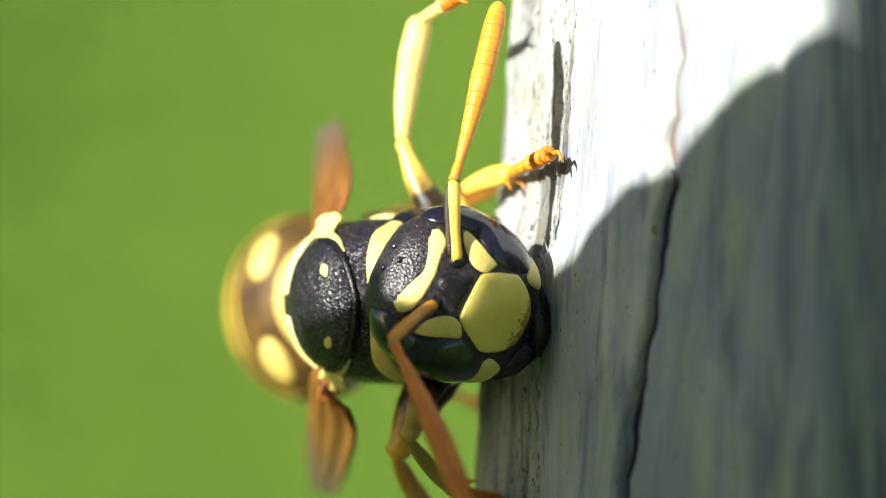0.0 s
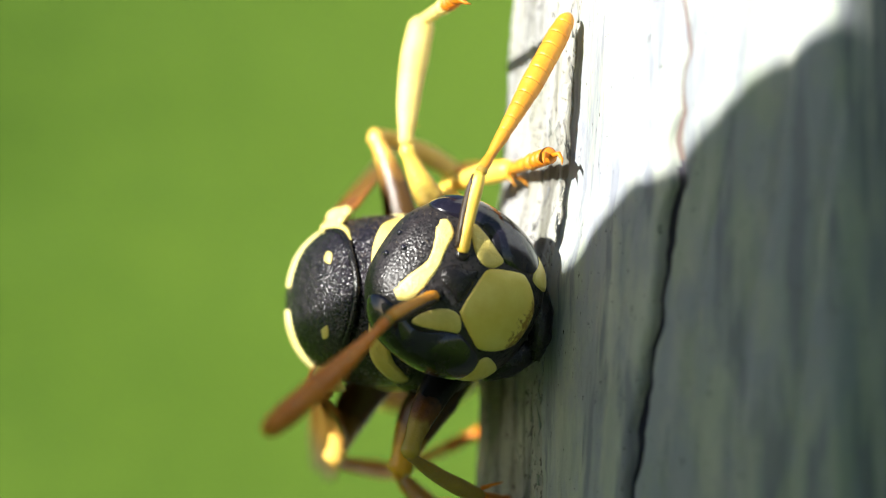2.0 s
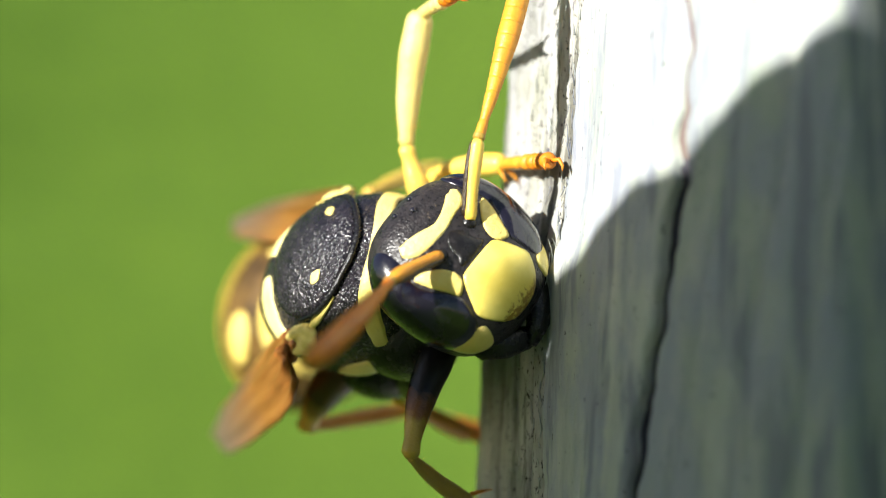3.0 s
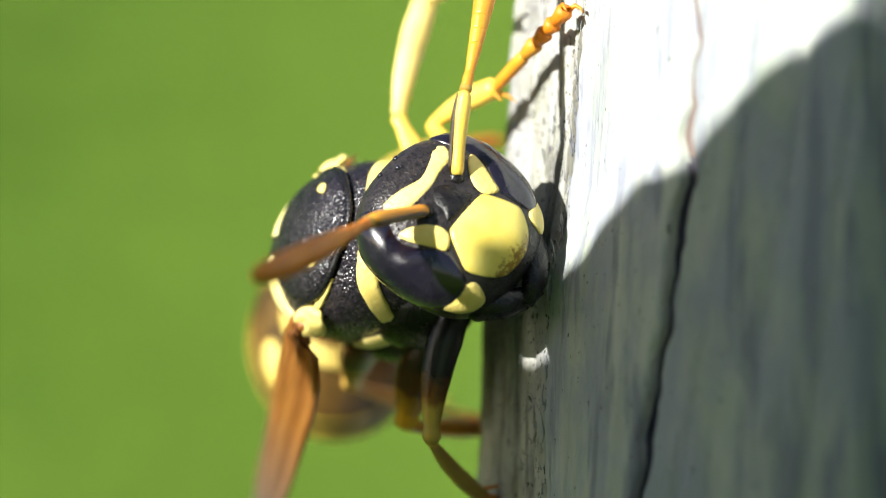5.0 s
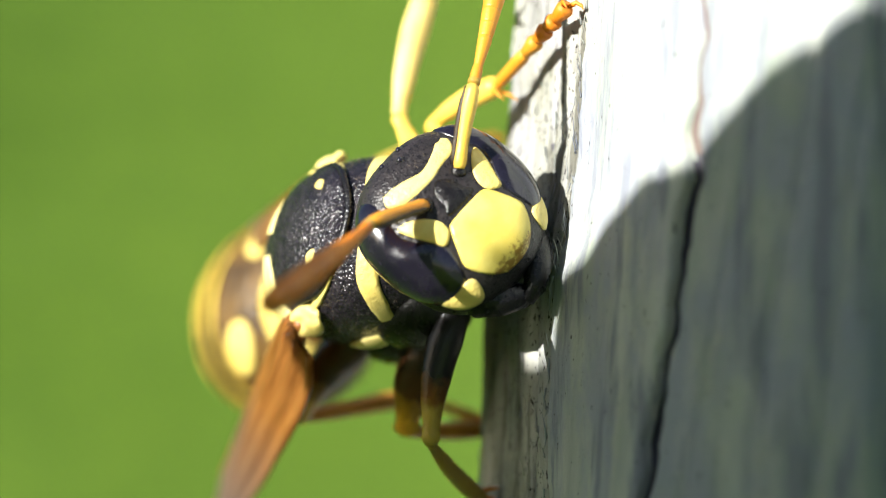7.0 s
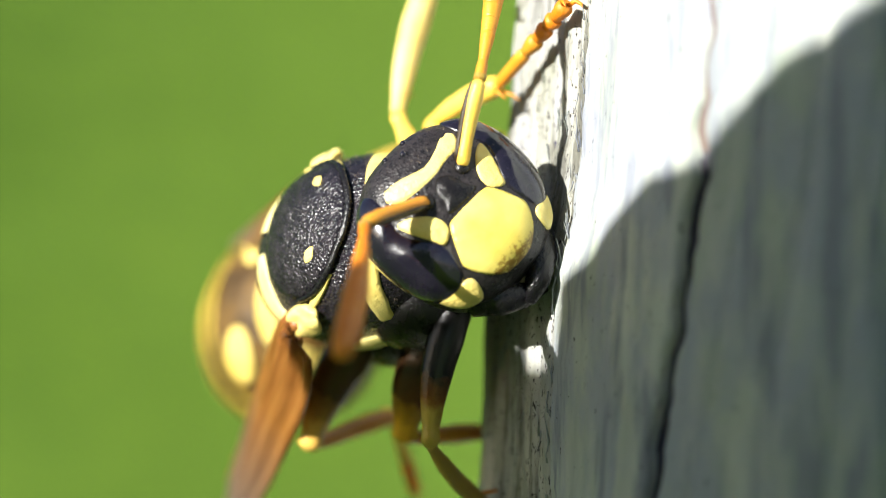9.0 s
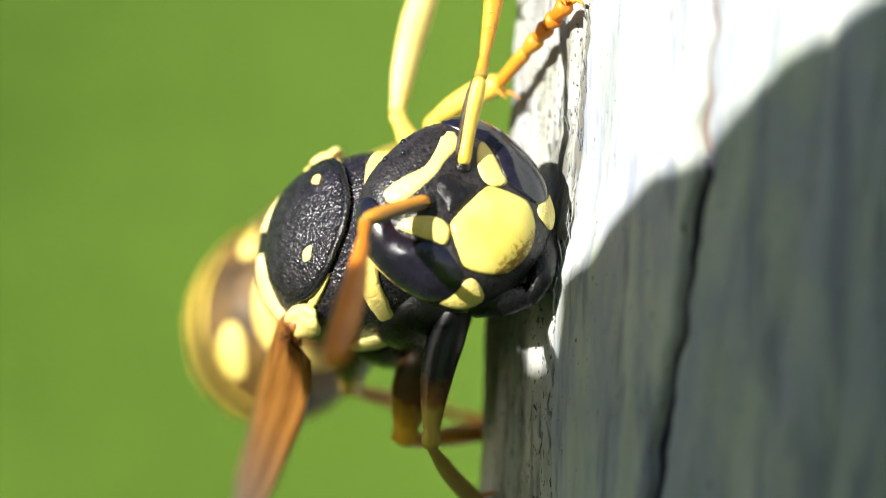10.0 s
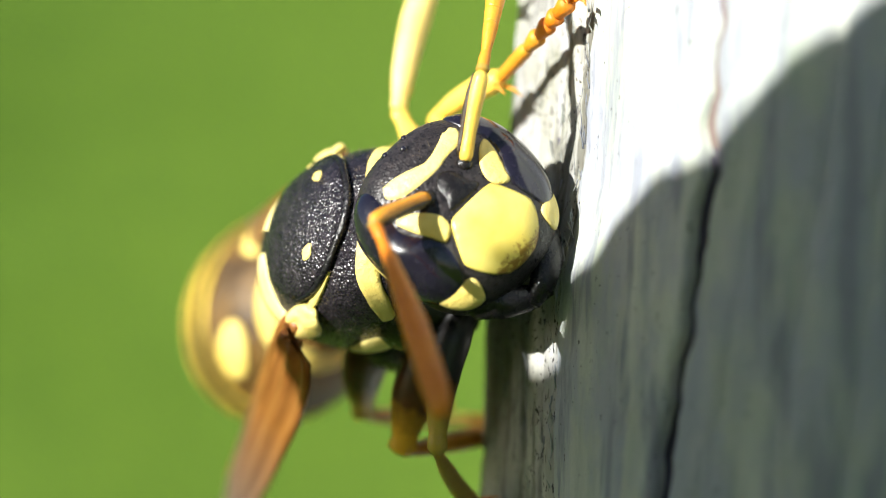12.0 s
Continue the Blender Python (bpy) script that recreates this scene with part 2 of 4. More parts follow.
def make_post():
    section = [(2.6, 14.0), (2.0, 9.0), (1.5, 6.2), (0.98, 5.1), (0.84, 4.3), (1.2, 3.05), (1.63, 1.65), (2.0, 0.55),
               (2.33, -0.15), (2.95, -1.3), (4.0, -2.8), (5.5, -4.4), (7.0, -5.6), (8.6, -6.5), (12, -7.8), (20, -9.5), (35, -10), (55, -7), (66, 4),
               (68, 25), (60, 48), (38, 58), (18, 52), (9, 38), (5, 24)]
    pts, kinds = [], []
    n = len(section)
    for i in range(n):
        a, b = Vector((*section[i], 0)), Vector((*section[(i + 1) % n], 0))
        step = 0.05 if i < 7 else (0.04 if i < 14 else 3.0)
        m = max(1, int((b - a).length / step))
        for s in range(m):
            pts.append(a.lerp(b, s / m))
            kinds.append(i)
    inner = [round(-6.6 + 0.11 * i, 3) for i in range(121)]
    zs = [-900 + 0.0, -500, -250, -120, -60, -30, -15, -9] + inner + [9, 15, 30, 60, 120, 200, 260]
    bm = bmesh.new()
    vs, dark, stained = [], set(), set()
    m = len(pts)
    for z in zs:
        zc = max(-30, min(30, z))
        zq = max(-7, min(7, z))
        row = []
        bend = 0.055 * zq - 0.012 * max(zq, 0) ** 2 + 0.14 * noise.noise((zq * 0.5, 7.0, 0)) + 0.13 * noise.noise((zq * 1.3, 2.0, 0)) + 0.03 * noise.noise((zq * 4.0, 5.0, 0))
        low = 1 / (1 + math.exp((zq - 1.8) * 2.5))
        slim = (0.72 + 0.6 * noise.noise((zq * 0.8, 0.0, 4.0)) + 0.35 * math.exp(-((zq - 0.7) / 0.7) ** 2)) * (0.6 + 0.4 * low)
        for i, p in enumerate(pts):
            t = pts[(i + 1) % m] - pts[i - 1]
            nrm = Vector((t.y, -t.x, 0)).normalized() * -1
            w = max(0.0, min(1.0, (3.0 - p.x) / 0.65))
            x = (p.x + w * edge_x(zc) + (1 - w) * face_x(zc) - 2.03) * (0.974 + 0.026 * w)
            d = 0.0
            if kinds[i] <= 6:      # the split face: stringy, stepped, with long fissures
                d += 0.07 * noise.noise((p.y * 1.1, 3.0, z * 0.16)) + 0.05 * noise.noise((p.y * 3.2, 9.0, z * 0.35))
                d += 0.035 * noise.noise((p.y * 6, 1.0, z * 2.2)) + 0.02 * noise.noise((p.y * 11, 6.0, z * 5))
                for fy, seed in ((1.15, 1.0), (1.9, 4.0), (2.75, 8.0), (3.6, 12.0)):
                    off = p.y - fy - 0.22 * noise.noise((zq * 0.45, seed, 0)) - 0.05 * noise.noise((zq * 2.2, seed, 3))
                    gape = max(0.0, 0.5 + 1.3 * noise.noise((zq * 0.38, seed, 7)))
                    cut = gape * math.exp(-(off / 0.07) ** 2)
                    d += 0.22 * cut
                    # deep fissure faces get the painted shade
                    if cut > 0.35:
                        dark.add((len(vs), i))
            elif kinds[i] <= 14:   # the smooth weathered face
                d -= 0.07 * noise.noise((p.x * 0.9, 5.0, z * 0.10)) + 0.035 * noise.noise((p.x * 2.7, 2.0, z * 0.22)) + 0.02 * noise.noise((p.x * 7, 4.0, z * 1.2))
                off = abs(p.x - 3.87)
                g = math.exp(-(off * 8.5) ** 4)
                d += (0.08 + 0.3 * low) * g
                # shade painted in the crack below its sunlit part, brown stain above
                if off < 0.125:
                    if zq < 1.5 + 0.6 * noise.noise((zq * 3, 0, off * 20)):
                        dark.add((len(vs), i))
                    elif off < 0.1:
                        stained.add((len(vs), i))
                for cx, w, dp in ((5.28, 0.10, 0.12), (6.1, 0.08, 0.08), (2.9, 0.05, 0.05), (3.35, 0.06, 0.05), (4.6, 0.07, 0.06)):
                    c = cx + 0.05 * zc + 0.12 * noise.noise((z * 0.3, cx, 0))
                    d += dp * math.exp(-((p.x - c) / w) ** 2)
                c = 6.65 - 0.07 * zc          # a wide, deep check, shade painted on its inner faces
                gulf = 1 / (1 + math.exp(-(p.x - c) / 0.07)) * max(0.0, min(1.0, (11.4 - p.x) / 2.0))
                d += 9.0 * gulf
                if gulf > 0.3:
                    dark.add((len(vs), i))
            # ragged corner
            near = math.exp(-((p - Vector((2.0, 0.55, 0))).length / 0.25) ** 2)
            d += near * (0.06 * noise.noise((z * 1.3, 0.5, 0)) + 0.035 * noise.noise((z * 4, 0.9, 0)))
            slide = 0.0
            if 8 <= kinds[i] <= 13:      # the long crack wanders with the grain
                a = p.x - 3.87
                slide = math.copysign(float(np.interp(abs(a), (0, 0.13, 0.45, 9), (0, 0.13 * slim, 0.45, 9))), a) - a + bend * math.exp(-(a / 0.9) ** 2)
            row.append(bm.verts.new(Vector((x + slide, p.y - 1.25 * slide, z)) + nrm * d))
        vs.append(row)
    for r, (a, b) in enumerate(zip(vs, vs[1:])):
        for i in range(m):
            j = (i + 1) % m
            f = bm.faces.new((a[i], a[j], b[j], b[i]))
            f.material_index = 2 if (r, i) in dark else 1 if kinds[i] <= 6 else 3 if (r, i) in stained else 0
    bm.faces.new(vs[-1])
    post = part("wooden_post", bm, TIMBER)
    post.data.materials.append(SPLIT)
    post.data.materials.append(CRACK_SHADE)
    post.data.materials.append(STAIN)
    post.location = (0, 0, H)
    return tagged(post, "weathered grey wooden fence post with long vertical cracks", "post")


def make_splinters(post):
    """Loose grey fibres along the near corner and over the split face."""
    bm = bmesh.new()
    rnd = random.Random(4)
    for i in range(130):
        z = rnd.uniform(-5.5, 5.5)
        deep = rnd.random() ** 2 * 3.2 if i % 3 else 0.0
        base = Vector((1.97 - 0.3 * deep + edge_x(z) - 2.03 - rnd.uniform(-0.02, 0.05), 0.55 + deep, z))
        ln, w = rnd.uniform(0.12, 0.5), rnd.uniform(0.010, 0.03)
        way = Vector((rnd.gauss(-0.06, 0.07), rnd.gauss(-0.04, 0.08), rnd.choice((-1, 1)))).normalized()
        bend = Vector((rnd.gauss(-0.04, 0.04), rnd.gauss(0, 0.04), 0))
        rows = []
        for k in range(4):
            u = k / 3
            c = base + way * ln * (u - 0.5) + bend * u * u
            rr = w * (1 - 0.85 * u)
            rows.append([c + Vector((rr * math.cos(a), rr * math.sin(a), 0)) for a in (0.3, 2.4, 4.5)])
        skin(bm, rows)
    return tagged(part("wood_fibre", bm, TIMBER, post), kind="stuff")


post = make_post()
make_splinters(post)


# ---- unseen board added to cast the shadow on the post's lower half ----
def make_blocker():
    rim = [Vector(p) for p in ((-2.6, 2.5, -4.5), (-2.4, 2.4, -1.75), (-1.5, 1.6, -1.55), (-0.9, 1.0, -0.95), (-0.4, 0.1, -0.72), (0.6, 0.7, -1.70), (1.2, 0.4, -1.82), (1.55, 0.15, -1.75), (1.72, 0.1, -0.8), (2.03, 0.44, -0.59),
                                 (2.44, -0.28, -0.19), (2.74, -0.75, 0.39), (3.06, -1.45, 0.86), (3.32, -1.74, 1.17), (3.81, -2.44, 1.34), (4.16, -2.91, 1.65), (4.44, -3.17, 2.04),
                                 (4.84, -3.52, 2.52), (5.3, -3.97, 2.91), (5.73, -4.4, 3.24), (6.3, -4.95, 3.8), (6.9, -5.4, 4.5), (7.6, -5.9, 5.8), (46, -24, 30))]   # its shadow's rim
    q = Vector((2.0, -0.7, -0.38)) - SUN_WAY * 38
    rim = [p - SUN_WAY * (p - q).dot(SUN_WAY) for p in rim]
    top = []
    for a, b in zip(rim, rim[1:]):
        n = max(2, min(40, int((b - a).length / 0.25)))
        for i in range(n):
            p = a.lerp(b, i / n)
            top.append(p + Vector((0, 0, 0.05 * noise.noise(p * 0.9) + 0.05 * noise.noise(p * 2.6))))
    top.append(rim[-1])
    fall = Vector((0, 0, -1)) + SUN_WAY * SUN_WAY.z
    rows = []
    for p in top:
        foot = p + fall * ((p.z + 650) / -fall.z)
        back = -SUN_WAY * 8
        rows.append([p, p + (foot - p) * 0.02, p + (foot - p) * 0.3, foot, foot + back, p + (foot - p) * 0.3 + back, p + (foot - p) * 0.02 + back, p + back])
    board = part("sun_blocker", skin(bmesh.new(), rows), TIMBER, smooth=False)
    board.location = (0, 0, H)
    return tagged(board, "unseen board added to cast the slanting shadow on the post", "board")


make_blocker()


# ---- lawn rising into a meadow bank ----
def make_ground():
    k = Mat("sunlit_meadow", (0.06, 0.12, 0.02), 0.9, Specular_IOR_Level=0.1)
    k.co.inputs["Scale"].default_value = 1.0
    broad = k.ramp(k.noise(1.6, 3), (0.30, (0.043, 0.094, 0.0085)), (0.72, (0.080, 0.150, 0.018)))
    sep = k.nodes.new("ShaderNodeSeparateXYZ")
    k.links.new(k.co.outputs[0], sep.inputs[0])
    paler_right = k.nodes.new("ShaderNodeMapRange")      # the lawn's green grows paler from left to right
    paler_right.inputs["From Min"].default_value, paler_right.inputs["From Max"].default_value = -0.65, 0.1
    k.links.new(sep.outputs[0], paler_right.inputs["Value"])
    broad = k.mix(k.ramp(paler_right.outputs[0], (0, (0, 0, 0)), (1, (0.8,) * 3)), broad, (0.115, 0.200, 0.025))
    k.color(k.mix(k.ramp(k.noise(14, 5), (0.35, (0, 0, 0)), (0.7, (0.5,) * 3)), broad, (0.12, 0.20, 0.02)))
    k.bump(k.noise(60, 4), 20)
    bm = bmesh.new()
    ys = [-3000, -600, -100, -30, -8, -3, -1, 0, 1, 1.5, 2, 2.5, 3, 3.5, 4, 5, 6, 8, 10, 14, 20, 30, 60, 150, 600, 3000]
    xs = [-3000, -600, -100, -30, -12, -6, -3, -2, -1, 0, 1, 2, 3, 6, 12, 30, 100, 600, 3000]

    def height(x, y):
        bank = 0.55 * max(0, min(y, 14) - 1.2) + 0.1 * max(0, min(y, 150) - 14)
        near = 1 if max(abs(x), abs(y)) < 40 else 0
        return bank + near * 0.06 * noise.noise((x * 0.7, y * 0.7, 0)) * (y > 1)
    rows = [[Vector((x, y, height(x, y))) / MM for x in xs] for y in ys]
    ground = part("ground", skin(bm, rows, closed=False), k.m)
    return tagged(ground, "sunlit green lawn rising into a grassy bank", "lawn", kind="structure")


def make_grass():
    """Blades of the lawn round the foot of the post, one mesh."""
    k = Mat("grass_blade", (0.07, 0.14, 0.012), 0.6, Specular_IOR_Level=0.25)
    geo = k.nodes.new("ShaderNodeNewGeometry")
    k.color(k.ramp(geo.outputs["Random Per Island"], (0.0, (0.08, 0.16, 0.014)), (0.6, (0.14, 0.25, 0.028)), (1.0, (0.22, 0.33, 0.05))))
    rnd = random.Random(8)
    verts, faces = [], []
    for _ in range(22000):
        r, turn = abs(rnd.gauss(0, 0.75)), rnd.uniform(0, 6.283)
        x, y = r * math.cos(turn), r * math.sin(turn)
        if y > 1.4:
            continue
        z = 0.55 * max(0, y - 1.2)
        h, w, a = rnd.uniform(0.03, 0.09) / (1 + r), rnd.uniform(0.0025, 0.005), rnd.uniform(0, 6.3)
        lx, ly = rnd.gauss(0, 0.03), rnd.gauss(0, 0.03)
        dx, dy = w * math.cos(a), w * math.sin(a)
        n = len(verts)
        verts += [(x - dx, y - dy, z - 0.03), (x + dx, y + dy, z - 0.03), (x + dx * 0.7 + lx * 0.4, y + dy * 0.7 + ly * 0.4, z + h * 0.6),
                  (x - dx * 0.7 + lx * 0.4, y - dy * 0.7 + ly * 0.4, z + h * 0.6), (x + lx, y + ly, z + h)]
        faces += [(n, n + 1, n + 2, n + 3), (n + 3, n + 2, n + 4)]
    me = bpy.data.meshes.new("grass")
    me.from_pydata(verts, [], faces)
    me.materials.append(k.m)
    return tagged(new("grass", me), "long green grass blades on the lawn round the post", "grass", kind="stuff")


make_ground()
make_grass()


# ---- wasp ----
wasp = new("paper_wasp")
tagged(wasp, "black and yellow paper wasp with amber antennae scraping wood fibre", "wasp")

HEAD = Shell(1.50, 0.98, 0.85, 1.60, 1.62, 2.6)
THORAX = Shell(1.70, 1.98, 2.5, 1.50, 1.95, 2.3)


def make_head():
    head = part("head", HEAD.mesh(56, 40), HEADSKIN, wasp, "glossy black head with yellow markings")
    clyp = [(0, 1, -0.12), (0.2, 0.98, -0.12), (0.40, 0.96, -0.13), (0.48, 0.94, -0.17), (0.58, 0.9, -0.33), (0.71, 0.84, -0.60), (0.745, 0.8, -0.70), (0.73, 0.77, -0.82), (0.56, 0.72, -1.15), (0.36, 0.68, -1.38), (0.26, 0.66, -1.42), (0, 0.64, -1.44)]
    part("clypeus", HEAD.patch(clyp + mirror(clyp[1:-1]), 0.03, 0.10, 12, 3, 2.2), CLYPEUS, head, "yellow shield-shaped clypeus")
    band = [(-0.80, 0.74, 0.96), (-0.64, 0.8, 0.84), (-0.35, 0.9, 0.80), (0, 0.9, 0.72), (0.35, 0.9, 0.80), (0.64, 0.8, 0.84), (0.80, 0.74, 0.96)]
    part("brow_band", HEAD.ribbon(band, [0.16, 0.3, 0.27, 0.2, 0.27, 0.3, 0.16], 0.03), YELLOW, head, "yellow band across the brow")
    for s in (-1, 1):
        eye = [(0.76, 0.86, -0.42), (0.84, 0.7, -0.82), (1.05, 0.5, -0.96), (1.38, 0.12, -0.86), (1.55, -0.22, -0.35), (1.6, -0.3, 0.35), (1.46, -0.22, 1.0), (1.12, 0.16, 1.34), (0.90, 0.5, 1.14),
               (0.92, 0.68, 0.74), (1.0, 0.68, 0.55), (1.06, 0.70, 0.36), (1.0, 0.76, 0.14), (0.85, 0.85, -0.14)]
        bm = HEAD.patch([(s * x, y, z) for x, y, z in eye], 0.02, 0.19, 16, power=1.9)
        part("compound_eye", bm, EYE, head, "glossy violet-black compound eye")
        tri = [(s * 1.04, 0.76, 0.46), (s * 0.98, 0.8, 0.2), (s * 0.84, 0.86, -0.12), (s * 0.73, 0.87, -0.31), (s * 0.55, 0.94, -0.21), (s * 0.51, 0.95, 0.0), (s * 0.64, 0.93, 0.24), (s * 0.88, 0.85, 0.44)]
        part("inner_eye_spot", HEAD.patch(tri, 0.03, 0.025), YELLOW, head)
        mal = [(s * 0.76, 0.66, -0.94), (s * 1.10, 0.52, -0.80), (s * 1.44, 0.3, -0.60), (s * 1.5, 0.2, -0.95), (s * 1.34, 0.2, -1.36), (s * 1.05, 0.36, -1.5), (s * 0.82, 0.5, -1.32)]
        part("cheek_spot", HEAD.patch(mal, 0.03, 0.04), YELLOW, head)
        bm = tube([(s * 0.85, -0.05, -1.0), (s * 0.80, 0.02, -1.32), (s * 0.55, 0.06, -1.6), (s * 0.15, 0.06 - 0.1 * s, -1.84), (s * -0.25, 0.0 - 0.1 * s, -2.0)], [0.3, 0.32, 0.29, 0.23, 0.1], 16, 0.85)
        part("mandible", bm, BLACK, head, "black biting jaw")
        bm = Shell(0.14, 0.08, 0.08, 0.14, 0.14, 2).mesh(16, 10)
        bm.transform(Matrix.Translation(HEAD.at((s * 0.45, 0.96, 0.40), 0.0)))
        part("antenna_socket", bm, BLACK, head)
    frons = [(0, 1, 0.58), (0.2, 1, 0.44), (0.27, 1, 0.15), (0.34, 0.98, -0.02), (0, 1, -0.06)]
    part("frons_ridge", HEAD.patch(frons + mirror(frons[1:-1]), 0.01, 0.05, 8, power=2.2), BLACK, head, "glossy black ridge between the antennae")
    for p in ((0, 0.66, 1.30), (0.22, 0.44, 1.44), (-0.22, 0.44, 1.44)):
        bm = Shell(0.07, 0.07, 0.07, 0.07, 0.07, 2).mesh(14, 9)
        bm.transform(Matrix.Translation(HEAD.at(p, -0.02)))
        part("ocellus", bm, EYE, head)
    return head


def make_thorax():
    thorax = part("thorax", THORAX.mesh(64, 56), PITTED, wasp, "pitted black thorax with yellow bars")
    sc = [(0, 1.02, 1.3), (0.5, 0.9, 1.3), (0.98, 0.52, 1.2), (1.22, 0.0, 1.1), (1.16, -0.42, 1.1), (0.9, -0.74, 1.2), (0.4, -0.84, 1.25), (0, -0.86, 1.25)]
    part("scutum", THORAX.patch(sc + mirror(sc[1:-1]), 0.10, 0.06, 10), PITTED, thorax, "matt black back plate with two yellow dots")
    rim = [(-1.26, -0.35, 1.08), (-1.2, 0.12, 1.1), (-0.98, 0.56, 1.2), (-0.5, 0.95, 1.3), (0, 1.07, 1.3), (0.5, 0.95, 1.3), (0.98, 0.56, 1.2), (1.2, 0.12, 1.1), (1.26, -0.35, 1.08)]
    part("scutum_rim", THORAX.ribbon(rim, [0.07, 0.1, 0.12, 0.12, 0.12, 0.12, 0.12, 0.1, 0.07], 0.13), BLACK, thorax, "glossy black ridge round the back plate")
    for s in (-1, 1):
        rear = [(s * 0.2, -1.26, 1.1), (s * 0.55, -1.24, 1.08), (s * 0.98, -1.2, 0.95), (s * 1.32, -1.12, 0.7), (s * 1.5, -1.0, 0.45)]
        part("hind_band", THORAX.ribbon(rear, [0.24, 0.4, 0.5, 0.44, 0.25], 0.05), PALE, thorax, "pale yellow crescent behind the back plate")
    lift = Shell(1.70, 1.98, 2.5, 1.65, 1.95, 2.3)
    for s in (-1, 1):
        dot = [(s * 0.54, 0.42, 1.4), (s * 0.72, 0.38, 1.35), (s * 0.76, 0.22, 1.35), (s * 0.6, 0.24, 1.4)]
        part("scutum_dot", lift.patch(dot, 0.02, 0.015), YELLOW, thorax)
        part("shoulder_bar", THORAX.ribbon([(s * 1.02, 0.62, 1.2), (s * 1.2, 0.32, 1.1), (s * 1.34, 0.0, 1.0), (s * 1.42, -0.2, 0.92)], [0.08, 0.14, 0.15, 0.1], 0.06), YELLOW, thorax)
        bm = Shell(0.33, 0.38, 0.46, 0.10, 0.10, 2.3).mesh(28, 20, lambda v: v * (1 + 0.12 * noise.noise(v * 5 + Vector((s, 3, 0)))) + Vector((0, 0, 0.10 * noise.noise(v * 4))))
        bm.transform(Matrix.Translation((s * 1.60, -0.42, 0.84)) @ Matrix.Rotation(radians(s * 35), 4, "Y"))
        part("tegula", bm, YELLOW, thorax, "pale yellow wing-base scale")
        part("side_spot", THORAX.patch([(s * 1.66, 0.36, -0.34), (s * 1.66, -0.1, -0.22), (s * 1.66, -0.7, -0.36), (s * 1.64, -0.78, -0.6), (s * 1.6, -0.2, -0.8), (s * 1.62, 0.3, -0.62)], 0.05, 0.07), PALE, thorax)
    collar = [(-1.6, 0.88, 0.0), (-1.5, 1.05, 0.35), (-1.15, 1.2, 0.8), (-0.6, 1.34, 1.0), (0, 1.4, 1.05), (0.6, 1.34, 1.0), (1.15, 1.2, 0.8), (1.5, 1.05, 0.35), (1.6, 0.88, 0.0)]
    part("collar_band", THORAX.ribbon(collar, [0.25, 0.36, 0.38, 0.34, 0.28, 0.34, 0.38, 0.36, 0.25], 0.04), YELLOW, thorax, "yellow band along the collar")
    for s in (-1, 1):
        bm = Shell(0.9, 1.05, 1.0, 0.95, 0.95, 2.2).mesh(32, 22)
        bm.transform(Matrix.Translation((s * 0.98, 0.72, -0.72)))
        part("side_plate", bm, BLACK, thorax)
        for cx, cy, cz, r0 in ((0.72, 1.35, -1.25, 0.62), (0.8, 0.3, -1.65, 0.62), (0.85, -1.1, -1.7, 0.9)):
            bm = Shell(r0 * 0.8, r0, r0, r0, r0 * 1.1, 2.1).mesh(20, 14)
            bm.transform(Matrix.Translation((s * cx, cy, cz)))
            part("coxa", bm, BLACK, thorax)
    bm = tube([(0, 1.6, 0.1), (0, 2.1, 0.05), (0, 2.7, 0.0)], [0.8, 0.62, 0.6], 20)
    part("neck", bm, BLACK, thorax)
    return thorax


def make_hairs(shell, parent, count, keep, length):
    """Short pale bristles all over a body, in one mesh."""
    bm = bmesh.new()
    rnd = random.Random(count)
    made = 0
    while made < count:
        d = Vector((rnd.gauss(0, 1), rnd.gauss(0, 1), rnd.gauss(0, 1)))
        p = shell.at(d)
        if not keep(p):
            continue
        made += 1
        n = (p.normalized() + Vector((rnd.gauss(0, 0.35), rnd.gauss(0, 0.35) - 0.25, rnd.gauss(0, 0.35)))).normalized()
        side = n.orthogonal().normalized() * 0.007
        side2 = n.cross(side).normalized() * 0.007
        tip = bm.verts.new(p + n * length * rnd.uniform(0.5, 1.2))
        ring = [bm.verts.new(p - n * 0.03 + side * math.cos(a) + side2 * math.sin(a)) for a in (0, 2.1, 4.2)]
        for i in range(3):
            bm.faces.new((ring[i], ring[(i + 1) % 3], tip))
    return tagged(part("body_hair", bm, HAIR, parent), kind="stuff")


